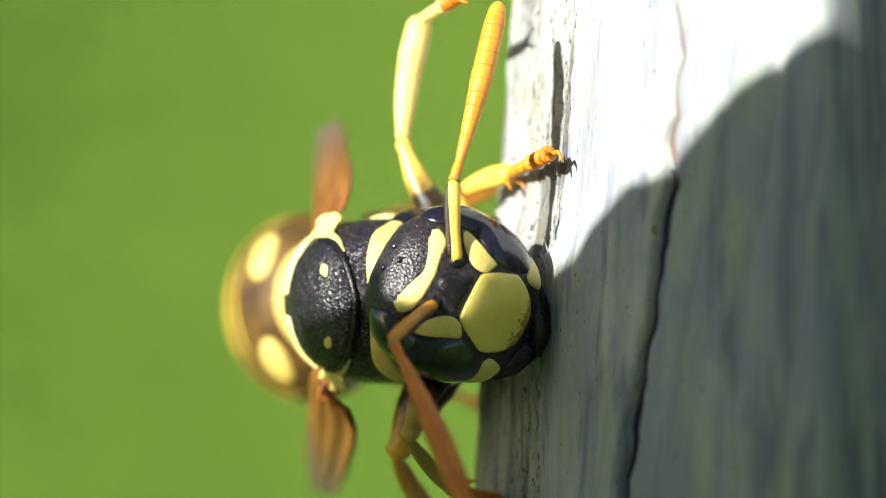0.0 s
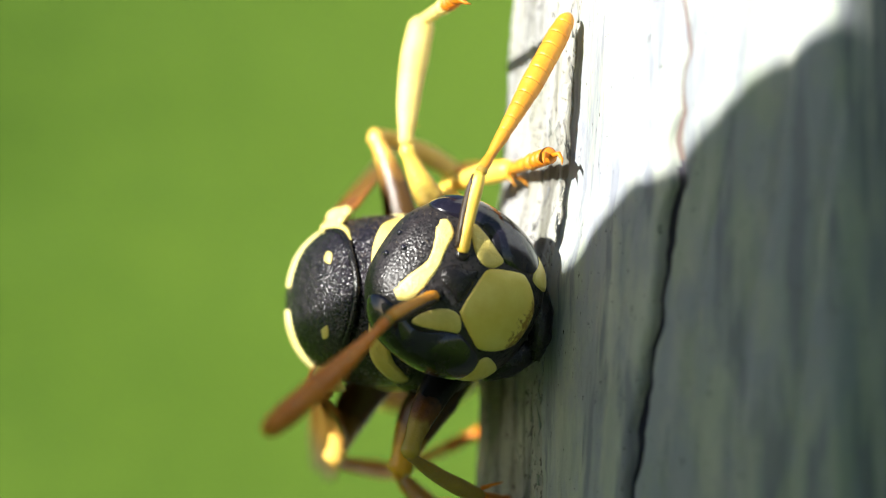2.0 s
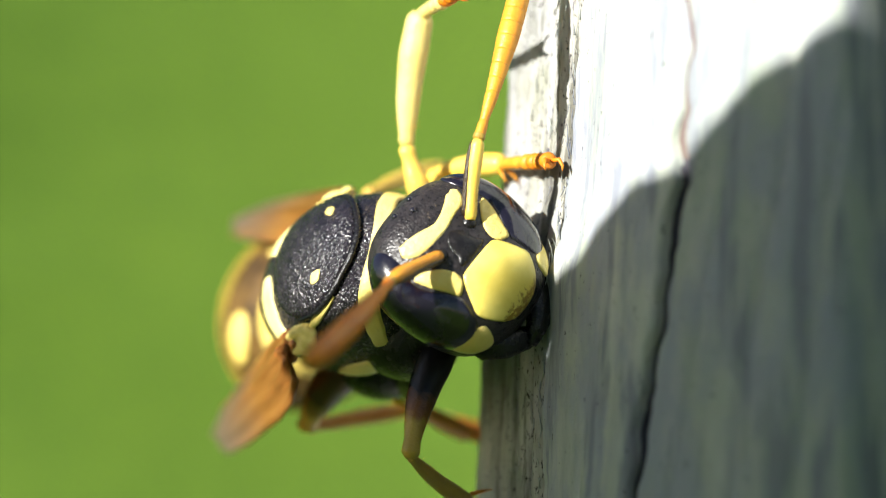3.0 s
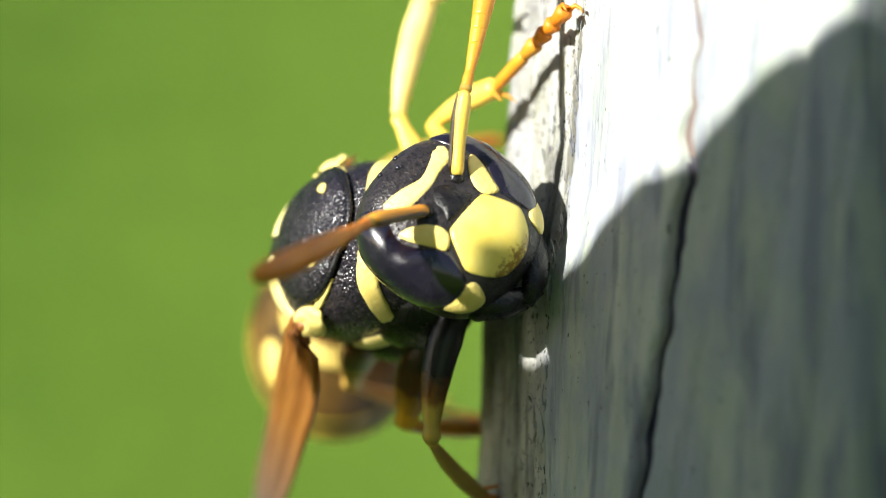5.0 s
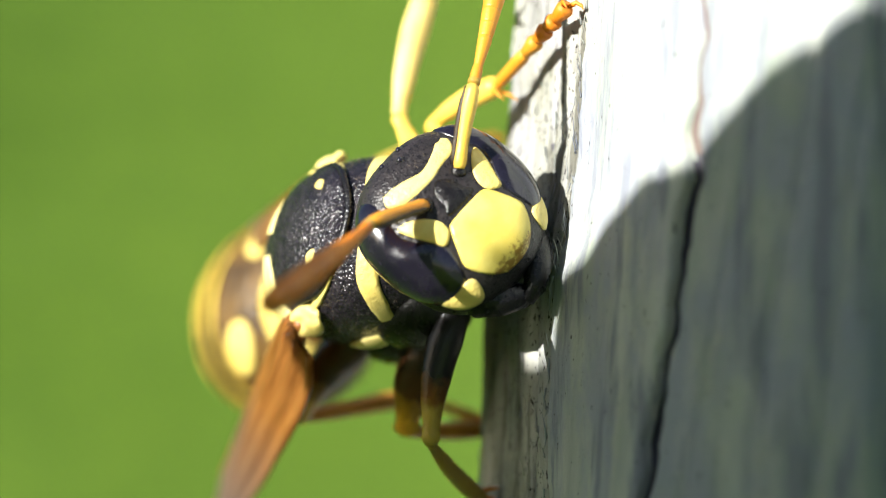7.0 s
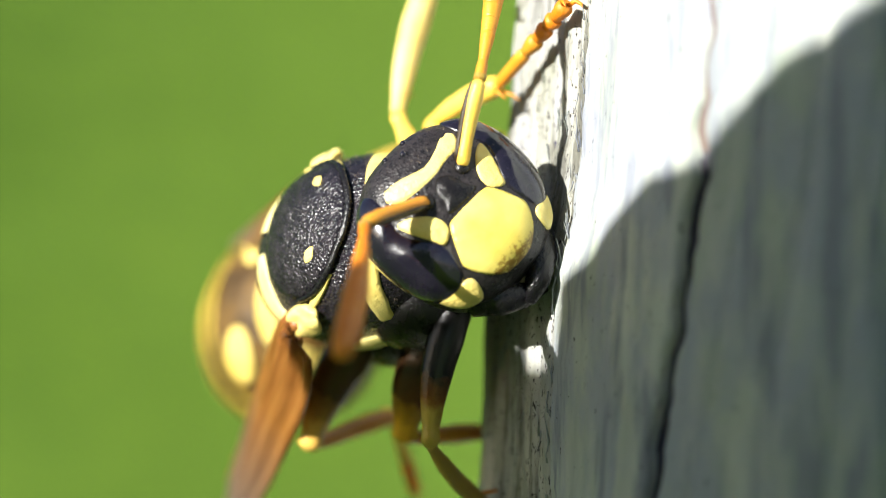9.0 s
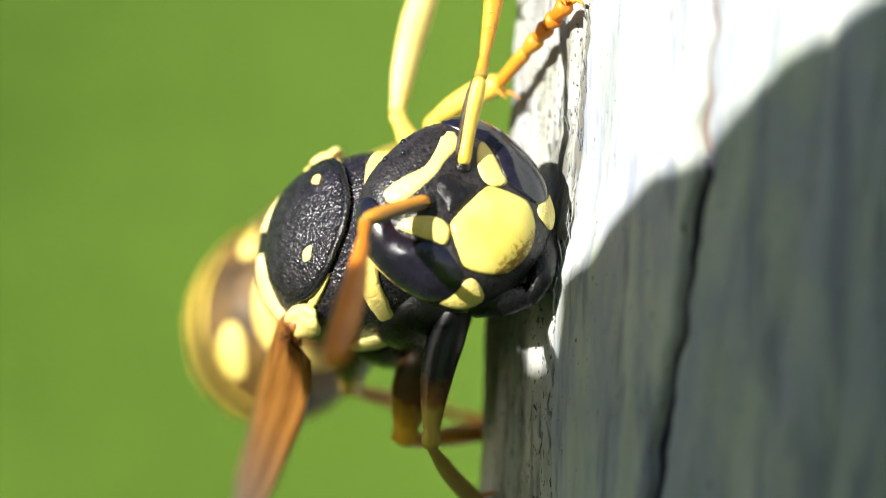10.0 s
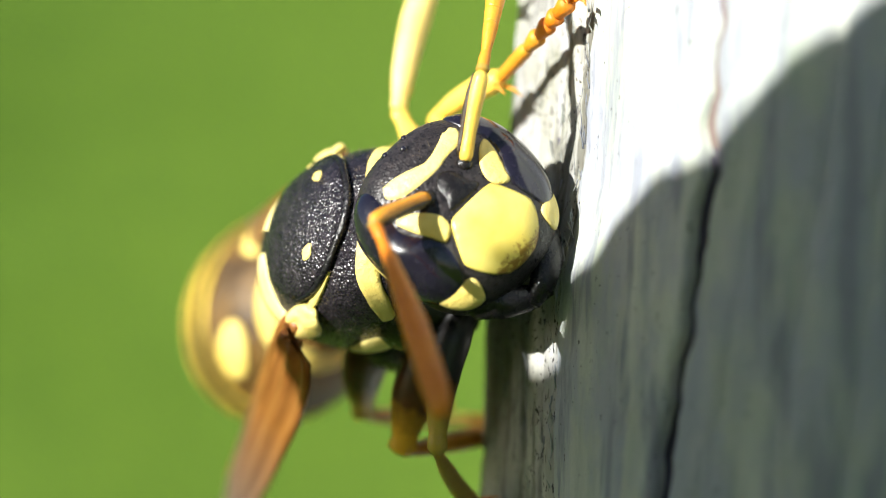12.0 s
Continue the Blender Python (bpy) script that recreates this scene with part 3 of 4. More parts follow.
def make_abdomen():
    """The spindle of overlapping plates, its waist at the origin and its tip toward -y."""
    prof = [(-1.7, 0.16), (-0.35, 0.28), (0.0, 0.4), (0.25, 0.85), (0.7, 1.15), (1.3, 1.62), (2.0, 1.97), (2.9, 2.1), (3.8, 1.98), (4.6, 1.7), (5.4, 1.32), (6.2, 0.9), (7.0, 0.35), (7.3, 0.08)]
    ys, rs = [p[0] for p in prof], [p[1] for p in prof]

    def ring(y, extra=0.0, n=48):
        r = float(np.interp(y, ys, rs)) + extra
        return [Vector((math.cos(a) * r, -y, math.sin(a) * r * 0.9)) * 1.11 for a in (2 * math.pi * j / n for j in range(n))]
    abdomen = part("abdomen", skin(bmesh.new(), [ring(y, -0.06) for y in np.linspace(-1.7, 7.3, 60)]), BROWN, wasp, "tapered black abdomen ringed with yellow bands")
    cuts = [0.05, 0.85, 2.2, 2.85, 3.7, 4.6, 5.6]
    for i, (a, b) in enumerate(zip(cuts, cuts[1:])):
        band = [0.46, 0.16, 0.17, 0.2, 0.24, 0.3][i]
        rows = [ring(y, 0.05 * ((y - a) / (b - a))) for y in np.linspace(a, b - band, 8)]
        part("tergite", skin(bmesh.new(), rows, caps=False), TERGITE if i < 2 else BROWN, abdomen)
        rows = [ring(y, 0.055 + 0.015 * math.sin(math.pi * (y - b + band) / band)) for y in np.linspace(b - band, b, 6)] + [ring(b + 0.02, -0.05)]
        for r in rows[:1]:
            for j, v in enumerate(r):
                v.y += 0.12 * math.cos(4 * math.pi * j / 48 * 2)
        part("yellow_ring", skin(bmesh.new(), rows, caps=False), SPOT if i == 0 else RING, abdomen)
    for s in (-1, 1):
        rows = []
        for i in range(9):
            f = 1 - i / 9
            row = []
            for j in range(24):
                th = 2 * math.pi * j / 24
                a = radians(90 - s * (42 + 20 * f * math.cos(th)))
                y = 1.55 + 0.38 * f * math.sin(th) + 0.14 * f * math.cos(th)
                r = float(np.interp(y, ys, rs)) + (0.062 + 0.015 * (1 - f ** 3) if i else 0.0)
                row.append(Vector((math.cos(a) * r, -y, math.sin(a) * r * 0.9)) * 1.11)
            rows.append(row)
        part("abdomen_spot", skin(bmesh.new(), rows), SPOT, abdomen, "oval yellow spot")
    return abdomen


def make_wing(side):
    """A wing folded lengthwise: a narrow pleated blade from its root at the origin toward -y."""
    bm = bmesh.new()
    rows = []
    for i in range(30):
        u = i / 29
        w = float(np.interp(u, [0, 0.06, 0.2, 0.6, 0.85, 0.95, 1], [0.8, 1.15, 1.25, 1.08, 0.85, 0.55, 0.05]))
        y = -9.6 * u
        top = [Vector((side * w * s, y, (0.34 * (1 - abs(s - 0.15) / 0.7) + 0.05 * math.sin(s * 17)) * (1 - u * 0.5) + 0.05)) for s in np.linspace(-0.5, 0.9, 17)]
        rows.append(top + [v - Vector((0, 0, 0.05)) for v in top[::-1]])
    skin(bm, rows)
    wing = part("wing", bm, WING, wasp, "amber-brown wing folded lengthwise")
    for x, y, z, q in ((-0.05, -0.12, 0.02, 0.17), (0.16, -0.34, 0.03, 0.14), (-0.2, -0.4, 0.02, 0.12)):
        bm = Shell(q, q * 1.4, q * 1.2, q * 0.8, q * 0.8, 2.2).mesh(16, 12)
        bm.transform(Matrix.Translation((side * x, y, z)))
        part("wing_root", bm, VEIN, wing)
    for x0, x1, r in ((-0.22, -0.40, 0.07), (0.0, 0.05, 0.035), (0.25, 0.45, 0.03)):
        part("wing_vein", tube([(side * (x0 + (x1 - x0) * u), -8.8 * u, 0.05 + 0.06 * math.sin(3 * u)) for u in np.linspace(0, 1, 12)], [r * (1 - 0.7 * u) for u in np.linspace(0, 1, 12)], 8), VEIN, wing)
    return wing


def make_antenna(tone, tip_tone, bend, stripe):
    scape = part("antenna_scape", bowed(1.5, [(0, 0.09), (0.06, 0.12), (0.3, 0.115), (0.75, 0.145), (0.95, 0.125), (1, 0.06)], 0.03), tone, wasp, "golden first joint of the antenna")
    part("scape_stripe", tube([(stripe[0], 1.5 * u, stripe[1] + 0.03 * math.sin(math.pi * u)) for u in np.linspace(0.04, 0.96, 12)], [0.035, 0.055, 0.06, 0.06, 0.06, 0.065, 0.07, 0.07, 0.07, 0.065, 0.05, 0.03], 10), BROWN, scape, "dark stripe down the joint")
    flag = part("antenna_flagellum", bowed(0.42, [(0, 0.06), (0.2, 0.1), (0.7, 0.1), (1, 0.08)]), tip_tone, wasp, "amber ringed antenna")
    part("antenna_joint", bowed(0.14, [(0, 0.07), (0.25, 0.115), (0.75, 0.115), (1, 0.07)]), OLIVE, flag, "brown joint ring")
    y, n = 0.36, 11
    for i in range(n):
        ln = 0.62 if i == 0 else 0.29
        r0 = float(np.interp(i, [0, 1, 5, 9, 11], [0.085, 0.13, 0.215, 0.215, 0.16]))
        r1 = float(np.interp(i + 1, [0, 1, 5, 9, 11], [0.085, 0.13, 0.215, 0.215, 0.16]))
        st = [(0, r0 * 0.94), (0.12, r0), (0.88, r1), (1, r1 * 0.95)] if i < n - 1 else [(0, r0 * 0.94), (0.12, r0), (0.6, r1 * 0.95), (0.9, r1 * 0.55), (1, 0.02)]
        bm = bowed(ln, st, 0, 14)
        a = bend * (y - 0.3) / 4.2
        bm.transform(Matrix.Translation((0, y, bend * 0.5 * ((y - 0.3) / 4.2) ** 2 * 4.2 * 0.5)) @ Matrix.Rotation(a * 0.5, 4, "X"))
        part("antenna_segment", bm, tip_tone, flag)
        y += ln * 0.985
    return scape, flag


def make_leg(lf, lt, ls, femur_tone, tibia_tone, tarsus_tone, thick=1.0, shin=1.0):
    femur = part("femur", bowed(lf, [(0, 0.18 * thick), (0.12, 0.30 * thick), (0.36, 0.37 * thick), (0.6, 0.31 * thick), (0.8, 0.21 * thick), (0.89, 0.165 * thick), (0.955, 0.20 * thick), (0.98, 0.17 * thick), (1, 0.1 * thick)], 0.2, 16, 0.8), femur_tone, wasp, "thick thigh joint of a leg")
    tibia = part("tibia", bowed(lt, [(0, 0.1 * shin), (0.03, 0.14 * shin), (0.06, 0.12 * shin), (0.1, 0.135 * shin), (0.3, 0.19 * shin), (0.7, 0.24 * shin), (0.95, 0.22 * shin), (1, 0.14 * shin)], 0.07, 14, 0.85), tibia_tone, wasp, "shin joint of a leg")
    bm = bmesh.new()
    rnd = random.Random(int(lt * 100))
    for _ in range(110):
        u, a = rnd.uniform(0.1, 0.97), rnd.uniform(0, 6.28)
        r = 0.17 * shin
        p = Vector((math.cos(a) * r * 0.85, u * lt, math.sin(a) * r + 0.07 * math.sin(math.pi * u)))
        n = Vector((math.cos(a), 0.7, math.sin(a))).normalized() * rnd.uniform(0.04, 0.08)
        side = n.orthogonal().normalized() * 0.006
        vs = [bm.verts.new(p + side), bm.verts.new(p - side), bm.verts.new(p + side.cross(n).normalized() * 0.01), bm.verts.new(p + n)]
        for i, j, k in ((0, 1, 3), (1, 2, 3), (2, 0, 3)):
            bm.faces.new((vs[i], vs[j], vs[k]))
    tagged(part("leg_hair", bm, AMBER, tibia), kind="stuff")
    for s in (-1, 1):
        part("spur", tube([(s * 0.12, lt * 0.96, -0.1), (s * 0.2, lt * 1.04, -0.24), (s * 0.22, lt * 1.1, -0.42)], [0.05, 0.035, 0.008], 8), tarsus_tone, tibia)
    tarsus = part("tarsus", bowed(ls * 0.42, [(0, 0.09), (0.1, 0.12), (0.9, 0.14), (1, 0.1)], 0.0), tarsus_tone, wasp, "jointed amber foot")
    y = ls * 0.41
    for j, ln in enumerate((0.17, 0.14, 0.11, 0.16)):
        part("tarsus_segment", tube([(0, y, 0), (0, y + 0.02, 0), (0, y + ls * ln * 0.8, 0), (0, y + ls * ln, 0)], [0.08, 0.11, 0.17, 0.12], 12), tarsus_tone if j == 0 else RUST, tarsus)
        y += ls * ln * 0.98
    for s in (-1, 1):
        part("claw", tube([(s * 0.05, y, 0), (s * 0.14, y + 0.12, 0.02), (s * 0.18, y + 0.2, -0.1), (s * 0.17, y + 0.22, -0.2)], [0.05, 0.045, 0.03, 0.006], 8), RUST, tarsus)
    return femur, tibia, tarsus


head, thorax, abdomen = make_head(), make_thorax(), make_abdomen()
cam.data.dof.focus_object = head       # the lens keeps the wasp's face sharp
make_hairs(HEAD, head, 120, lambda p: p.z > 0.9 and abs(p.x) < 0.9 or p.y < -0.2, 0.09)
make_hairs(THORAX, thorax, 700, lambda p: p.y > -1.8, 0.10)
# rows: seconds, then mm across, away and up from the wasp's spot on the post (and degrees)
BODY = [
    (0, -1.35, 2.53, -1.07, 163.7, 86.8, 21.9),
    (0.5, -1.35, 2.53, -1.07, 163.7, 86.8, 21.9),
    (1, -1.42, 2.81, -1.12, 226.7, 94.6, 81.5),
    (1.5, -1.31, 2.57, -1.13, 230.3, 92.3, 89.3),
    (2, -1.23, 2.22, -1.04, 213, 95.9, 69.8),
    (2.5, -1.47, 3.12, -0.54, 175, 102.6, 40),
    (3, -1.54, 2.5, -0.64, 205.8, 119, 70.2),
    (4.8, -1.42, 2.46, -0.07, 215.7, 111.5, 74.3),
    (5.2, -1.42, 2.46, -0.04, 215.7, 111.5, 74.3),
    (9.5, -1.46, 2.6, 0.01, 216.4, 113, 78.2),
    (12, -1.33, 2.29, 0.03, 217.2, 113.9, 76.4),
]
SKULL = [
    (0, 0.17, 0, -0.91, 11.2, 60.8, -156.6),
    (0.5, 0.17, 0, -0.91, 11.2, 60.8, -156.6),
    (1, -0.11, 0.05, -1.02, 11, 58.5, -162.9),
    (1.5, 0.12, 0.22, -1.07, 4.8, 58.5, -165.5),
    (2, 0.2, -0.2, -0.77, 9, 55.4, -158.1),
    (2.5, 0.38, 0.67, -0.5, 19.9, 48.4, -151.7),
    (3, 0.25, 0.41, -0.35, 23.9, 44.5, -145.2),
    (4.8, 0.09, 0.11, 0.35, 30.9, 43.3, -145),
    (5.2, 0.09, 0.11, 0.38, 30.9, 43.3, -145),
    (9.5, 0.19, 0.65, 0.55, 23.7, 42.5, -154.9),
    (12, 0.21, 0.34, 0.54, 25.9, 41.1, -153.8),
]
TAIL = [
    (0, -3.54, 11.4, -1.58),
    (0.5, -3.52, 11.4, -1.57),
    (1, -2.96, 11.4, -1.49),
    (1.5, -2.49, 11.4, -1.49),
    (1.8, -1.34, 11.4, -1.63),
    (2, -0.34, 11.4, -1.84),
    (2.2, -0.34, 11.4, -1.83),
    (2.35, -2.96, 11.4, -2.25),
    (2.6, -3.17, 11.4, -2.11),
    (3, -3.44, 11.4, -1.68),
    (4.8, -2.55, 11.4, -2.55),
    (5.2, -2.68, 11.4, -2.45),
    (5.5, -3.43, 11.4, -2.05),
    (6, -4.17, 11.4, -1.77),
    (6.5, -4.06, 11.4, -1.69),
    (7.2, -4.02, 11.4, -1.82),
    (8.8, -3.4, 11.4, -2.13),
    (9, -3.73, 11.4, -1.99),
    (9.5, -3.91, 11.4, -1.82),
    (10, -4.06, 11.4, -1.84),
    (10.5, -3.88, 11.4, -2.1),
    (11, -4.23, 11.4, -1.83),
    (12, -4.1, 11.4, -1.75),
]
SAG = [
    (0, 0.1, 0),
    (1.5, 0.1, 0),
    (1.9, 0.5, 0),
    (2.2, 0.5, 0),
    (2.4, 0.25, -0.35),
    (3, 0.25, -0.35),
    (4.8, 0.4, -0.5),
    (5.4, 0.35, -0.5),
    (6, 0.3, -0.5),
    (12, 0.3, -0.5),
]
WING_A = [
    (0, -3.27, 11.7, -6.04),
    (0.5, -3.21, 11.7, -6.01),
    (1, -2.8, 11.7, -5.99),
    (1.5, -3.01, 11.7, -5.67),
    (2, -3.12, 11.5, -5.4),
    (2.2, -3.4, 11.5, -4.97),
    (2.35, -4.62, 11, -4.69),
    (2.6, -4.75, 11, -4.89),
    (3, -5.44, 10.5, -4.47),
    (4.8, -4.35, 10, -6.3),
    (5.2, -4.33, 10, -6.27),
    (5.5, -4.45, 10, -6.12),
    (6, -5.43, 10, -5.89),
    (6.5, -5.37, 10, -5.8),
    (7.2, -5.11, 10, -6.03),
    (8.8, -6.32, 9.5, -5.68),
    (9, -4.83, 10, -5.93),
    (9.5, -4.23, 10, -6.16),
    (10, -4.6, 10, -5.88),
    (10.4, -4.01, 10, -6.05),
    (11, -5.07, 10, -5.7),
    (12, -4.77, 10, -5.85),
]
WING_B = [
    (0, -3.05, 11.7, 2.86),
    (0.5, -3.11, 11.7, 2.99),
    (1, -2.23, 11.7, 2.98),
    (1.5, -1.78, 11.7, 3.11),
    (2, -1.34, 11.5, 2.22),
    (2.5, -3.18, 11.5, 0.87),
    (3, -4.84, 11.3, 0.58),
    (4.8, -3.39, 11.5, 0.29),
    (5.5, -3.92, 11.5, 0.29),
    (6, -4.7, 11.2, 0.15),
    (7.2, -4.65, 11.2, 0.15),
    (8.8, -4.59, 11.2, 0.15),
    (10.2, -4.4, 11.2, 0.21),
    (10.3, -4.51, 11, 1.52),
    (10.4, -4.5, 10.6, 2.15),
    (10.5, -4.76, 10.4, 2.26),
    (10.6, -4.34, 10.8, 1.38),
    (10.7, -4.25, 11.2, 0.28),
    (11, -4.63, 11.2, 0.14),
    (12, -4.59, 11.2, 0.14),
]
FEELER_A = [
    (0, 0.2, -0.93, 1.23, 1.16, 0.18, 4.63),
    (0.5, 0.15, -0.93, 1.23, 1.09, 0.01, 4.68),
    (1, -0.01, -1.11, 1.1, 1.09, 0.19, 4.38),
    (1.5, 0.27, -0.74, 1.03, 1.39, 0.58, 4.3),
    (1.8, 0.37, -1.47, 1.13, 1.45, 0.14, 4.28),
    (2, 0.66, -1.13, 1.34, 2.42, 0.26, 4.29),
    (2.1, 0.54, -0.95, 1.44, 2.4, 0.2, 4.43),
    (2.2, 0.59, -0.75, 1.52, 1.64, -0.3, 5.04),
    (2.3, 0.53, -0.56, 1.61, 1.54, -0.04, 5.13),
    (2.5, 0.77, -0.17, 1.75, 1.74, 0.78, 5.19),
    (3, 0.64, -0.36, 1.95, 1.67, 0.67, 5.35),
    (4.8, 0.38, -0.64, 2.71, 1.11, 0.71, 6.08),
    (5.5, 0.43, -0.61, 2.75, 1.2, 0.67, 6.13),
    (6.5, 0.49, -0.5, 2.77, 1.35, 0.87, 6.09),
    (9.5, 0.62, -0.19, 2.83, 1.22, 1.37, 6.13),
    (12, 0.63, -0.47, 2.85, 1.26, 1.2, 6.09),
]
FEELER_B = [
    (0, -0.89, -2.18, -1.62, 0.53, -4.42, -4.21),
    (0.4, -0.88, -2.19, -1.61, 0.34, -4.58, -4.16),
    (0.6, -1.14, -1.96, -1.74, -1.32, -5.18, -3.56),
    (0.8, -1.26, -1.99, -1.73, -2.41, -5.16, -3.26),
    (1, -1.44, -1.98, -1.69, -3.05, -4.66, -3.67),
    (1.5, -1.31, -1.73, -1.71, -2.92, -4.5, -3.55),
    (1.8, -1.16, -2.06, -1.49, -2.83, -4.85, -3.26),
    (2, -0.92, -2.44, -1.2, -2.56, -5.31, -2.86),
    (2.1, -0.93, -2.24, -1.13, -2.39, -5.32, -2.54),
    (2.2, 0.06, -2.35, -0.87, 1.42, -5.61, -1.97),
    (2.3, 0.01, -2.17, -0.83, 1.63, -5.29, -1.99),
    (2.4, -0.32, -1.98, -0.59, -0.56, -5.45, -1.84),
    (2.5, -0.49, -1.7, -0.74, -0.83, -5.24, -1.77),
    (2.6, -0.59, -1.72, -0.69, -1.66, -5.1, -1.74),
    (2.7, -0.69, -1.75, -0.59, -1.57, -5.26, -1.32),
    (2.8, -0.72, -1.76, -0.64, -1.79, -5.09, -1.86),
    (3.1, -0.93, -1.78, -0.46, -1.89, -5.13, -1.69),
    (4.8, -1.19, -2.04, 0.47, -2.46, -5.44, -0.25),
    (5.2, -1.21, -2.02, 0.48, -2.68, -5.23, -0.64),
    (6, -1.22, -1.89, 0.44, -2.49, -5.13, -0.84),
    (7.2, -1.16, -1.77, 0.43, -2.37, -5.03, -0.83),
    (8.8, -1.27, -1.44, 0.4, -1.29, -4.67, -1.4),
    (9.5, -1.24, -1.4, 0.52, -1.4, -4.33, -1.74),
    (10, -1.23, -1.45, 0.47, -1.41, -4.51, -1.6),
    (10.4, -1.27, -1.44, 0.42, -1.18, -4.43, -1.75),
    (10.6, -1.17, -1.55, 0.42, -0.47, -4.27, -1.99),
    (10.8, -1.12, -1.62, 0.44, -0.17, -3.99, -2.23),
    (11.5, -1.06, -1.74, 0.45, 0.03, -4.16, -2.13),
    (12, -1.05, -1.8, 0.45, 0.13, -4.07, -2.23),
]
ANTENNAE = [(make_antenna(GOLD, AMBER, 0.15, (0.085, 0.075)), -1, FEELER_A), (make_antenna(AMBER, RUST, 0.25, (0.03, -0.1)), 1, FEELER_B)]
WINGS = [(make_wing(1), 1, WING_A), (make_wing(-1), -1, WING_B)]
LEG_A = [
    (0, 0.29, 4.12, 1.17, 1.4, 2.73, 1.57, 2.06, 0, 1.84),
    (1.5, 0.13, 4.12, 1.15, 1.4, 2.89, 1.58, 2.03, 0.15, 1.81),
    (2, 0.01, 3.66, 1.25, 1.38, 2.51, 1.61, 2.0, -0.24, 1.75),
    (3, -0.22, 4.25, 1.55, 1.22, 3.15, 1.73, 2.02, 0.45, 1.66),
    (4.8, -0.22, 3.77, 2.51, 1.04, 2.63, 3.17, 2.29, 0.39, 4.42),
    (9.5, -0.26, 4.19, 2.44, 1.05, 3.12, 3.11, 2.2, 0.82, 4.34),
    (12, -0.17, 3.81, 2.46, 1.03, 2.59, 3.08, 2.14, 0.21, 4.18),
]
LEG_B = [
    (0, -0.85, 3.1, 2.29, -0.47, 3.62, 4.88, 0.35, 1.65, 5.12),
    (1, -0.83, 2.82, 2.14, -0.46, 3.15, 4.77, 0.34, 1.16, 4.99),
    (2, -0.75, 2.32, 2.09, -0.41, 2.89, 4.68, 0.34, 0.88, 4.89),
    (3, -0.74, 3.1, 2.1, -0.44, 2.75, 4.73, 0.28, 0.72, 4.88),
    (4.8, -0.9, 3.68, 2.69, -0.34, 4.58, 5.16, 0.34, 2.53, 5.2),
    (9.5, -0.9, 4.3, 2.66, -0.32, 4.97, 5.2, 0.33, 2.91, 5.21),
    (12, -0.84, 3.87, 2.62, -0.3, 4.64, 5.13, 0.32, 2.57, 5.13),
]
LEG_C = [
    (0, -0.67, -0.31, -3.6, 0.29, 1.32, -4.85, 1.37, 2.94, -5.3),
    (1, -0.63, -0.1, -3.93, 0.74, 1.38, -4.96, 1.71, 3.08, -5.38),
    (2, -0.62, -0.6, -3.8, 0.72, 0.93, -4.78, 1.67, 2.63, -5.25),
    (2.5, -0.6, 0.76, -3.89, 0.52, 2.39, -4.98, 1.72, 3.86, -5.63),
    (3, -0.6, 0.06, -3.85, 0.51, 1.7, -4.94, 1.68, 3.22, -5.51),
    (4.8, -0.21, 1.04, -3.63, 0.79, 2.66, -4.87, 1.81, 4.28, -5.44),
    (9.5, -0.22, 1.28, -3.52, 0.7, 2.93, -4.77, 1.73, 4.5, -5.44),
    (12, -0.09, 0.85, -3.49, 0.63, 2.62, -4.71, 1.68, 4.19, -5.36),
]
LEG_D = [
    (0, -0.96, 2.6, -4.3, -0.3, 4.62, -5.73, 0.97, 6.14, -6.02),
    (1.5, -1.05, 2.6, -4.43, -0.23, 4.7, -5.64, 0.96, 6.27, -5.94),
    (2, -0.89, 2.22, -4.49, -0.17, 4.45, -5.52, 0.95, 6.06, -5.88),
    (2.5, -0.96, 5.44, -3.52, 0.59, 7.35, -4.24, 1.29, 9.2, -4.56),
    (3, -0.83, 4.75, -3.16, 0.58, 6.65, -4.14, 1.26, 8.5, -4.47),
    (4.8, -0.73, 3.6, -3.58, 0.74, 5.68, -3.84, 1.22, 7.6, -4.16),
    (9.5, -0.72, 3.49, -3.66, 0.73, 5.59, -3.72, 1.16, 7.53, -3.98),
    (12, -0.74, 2.7, -3.69, 0.7, 4.82, -3.66, 1.11, 6.77, -3.86),
]
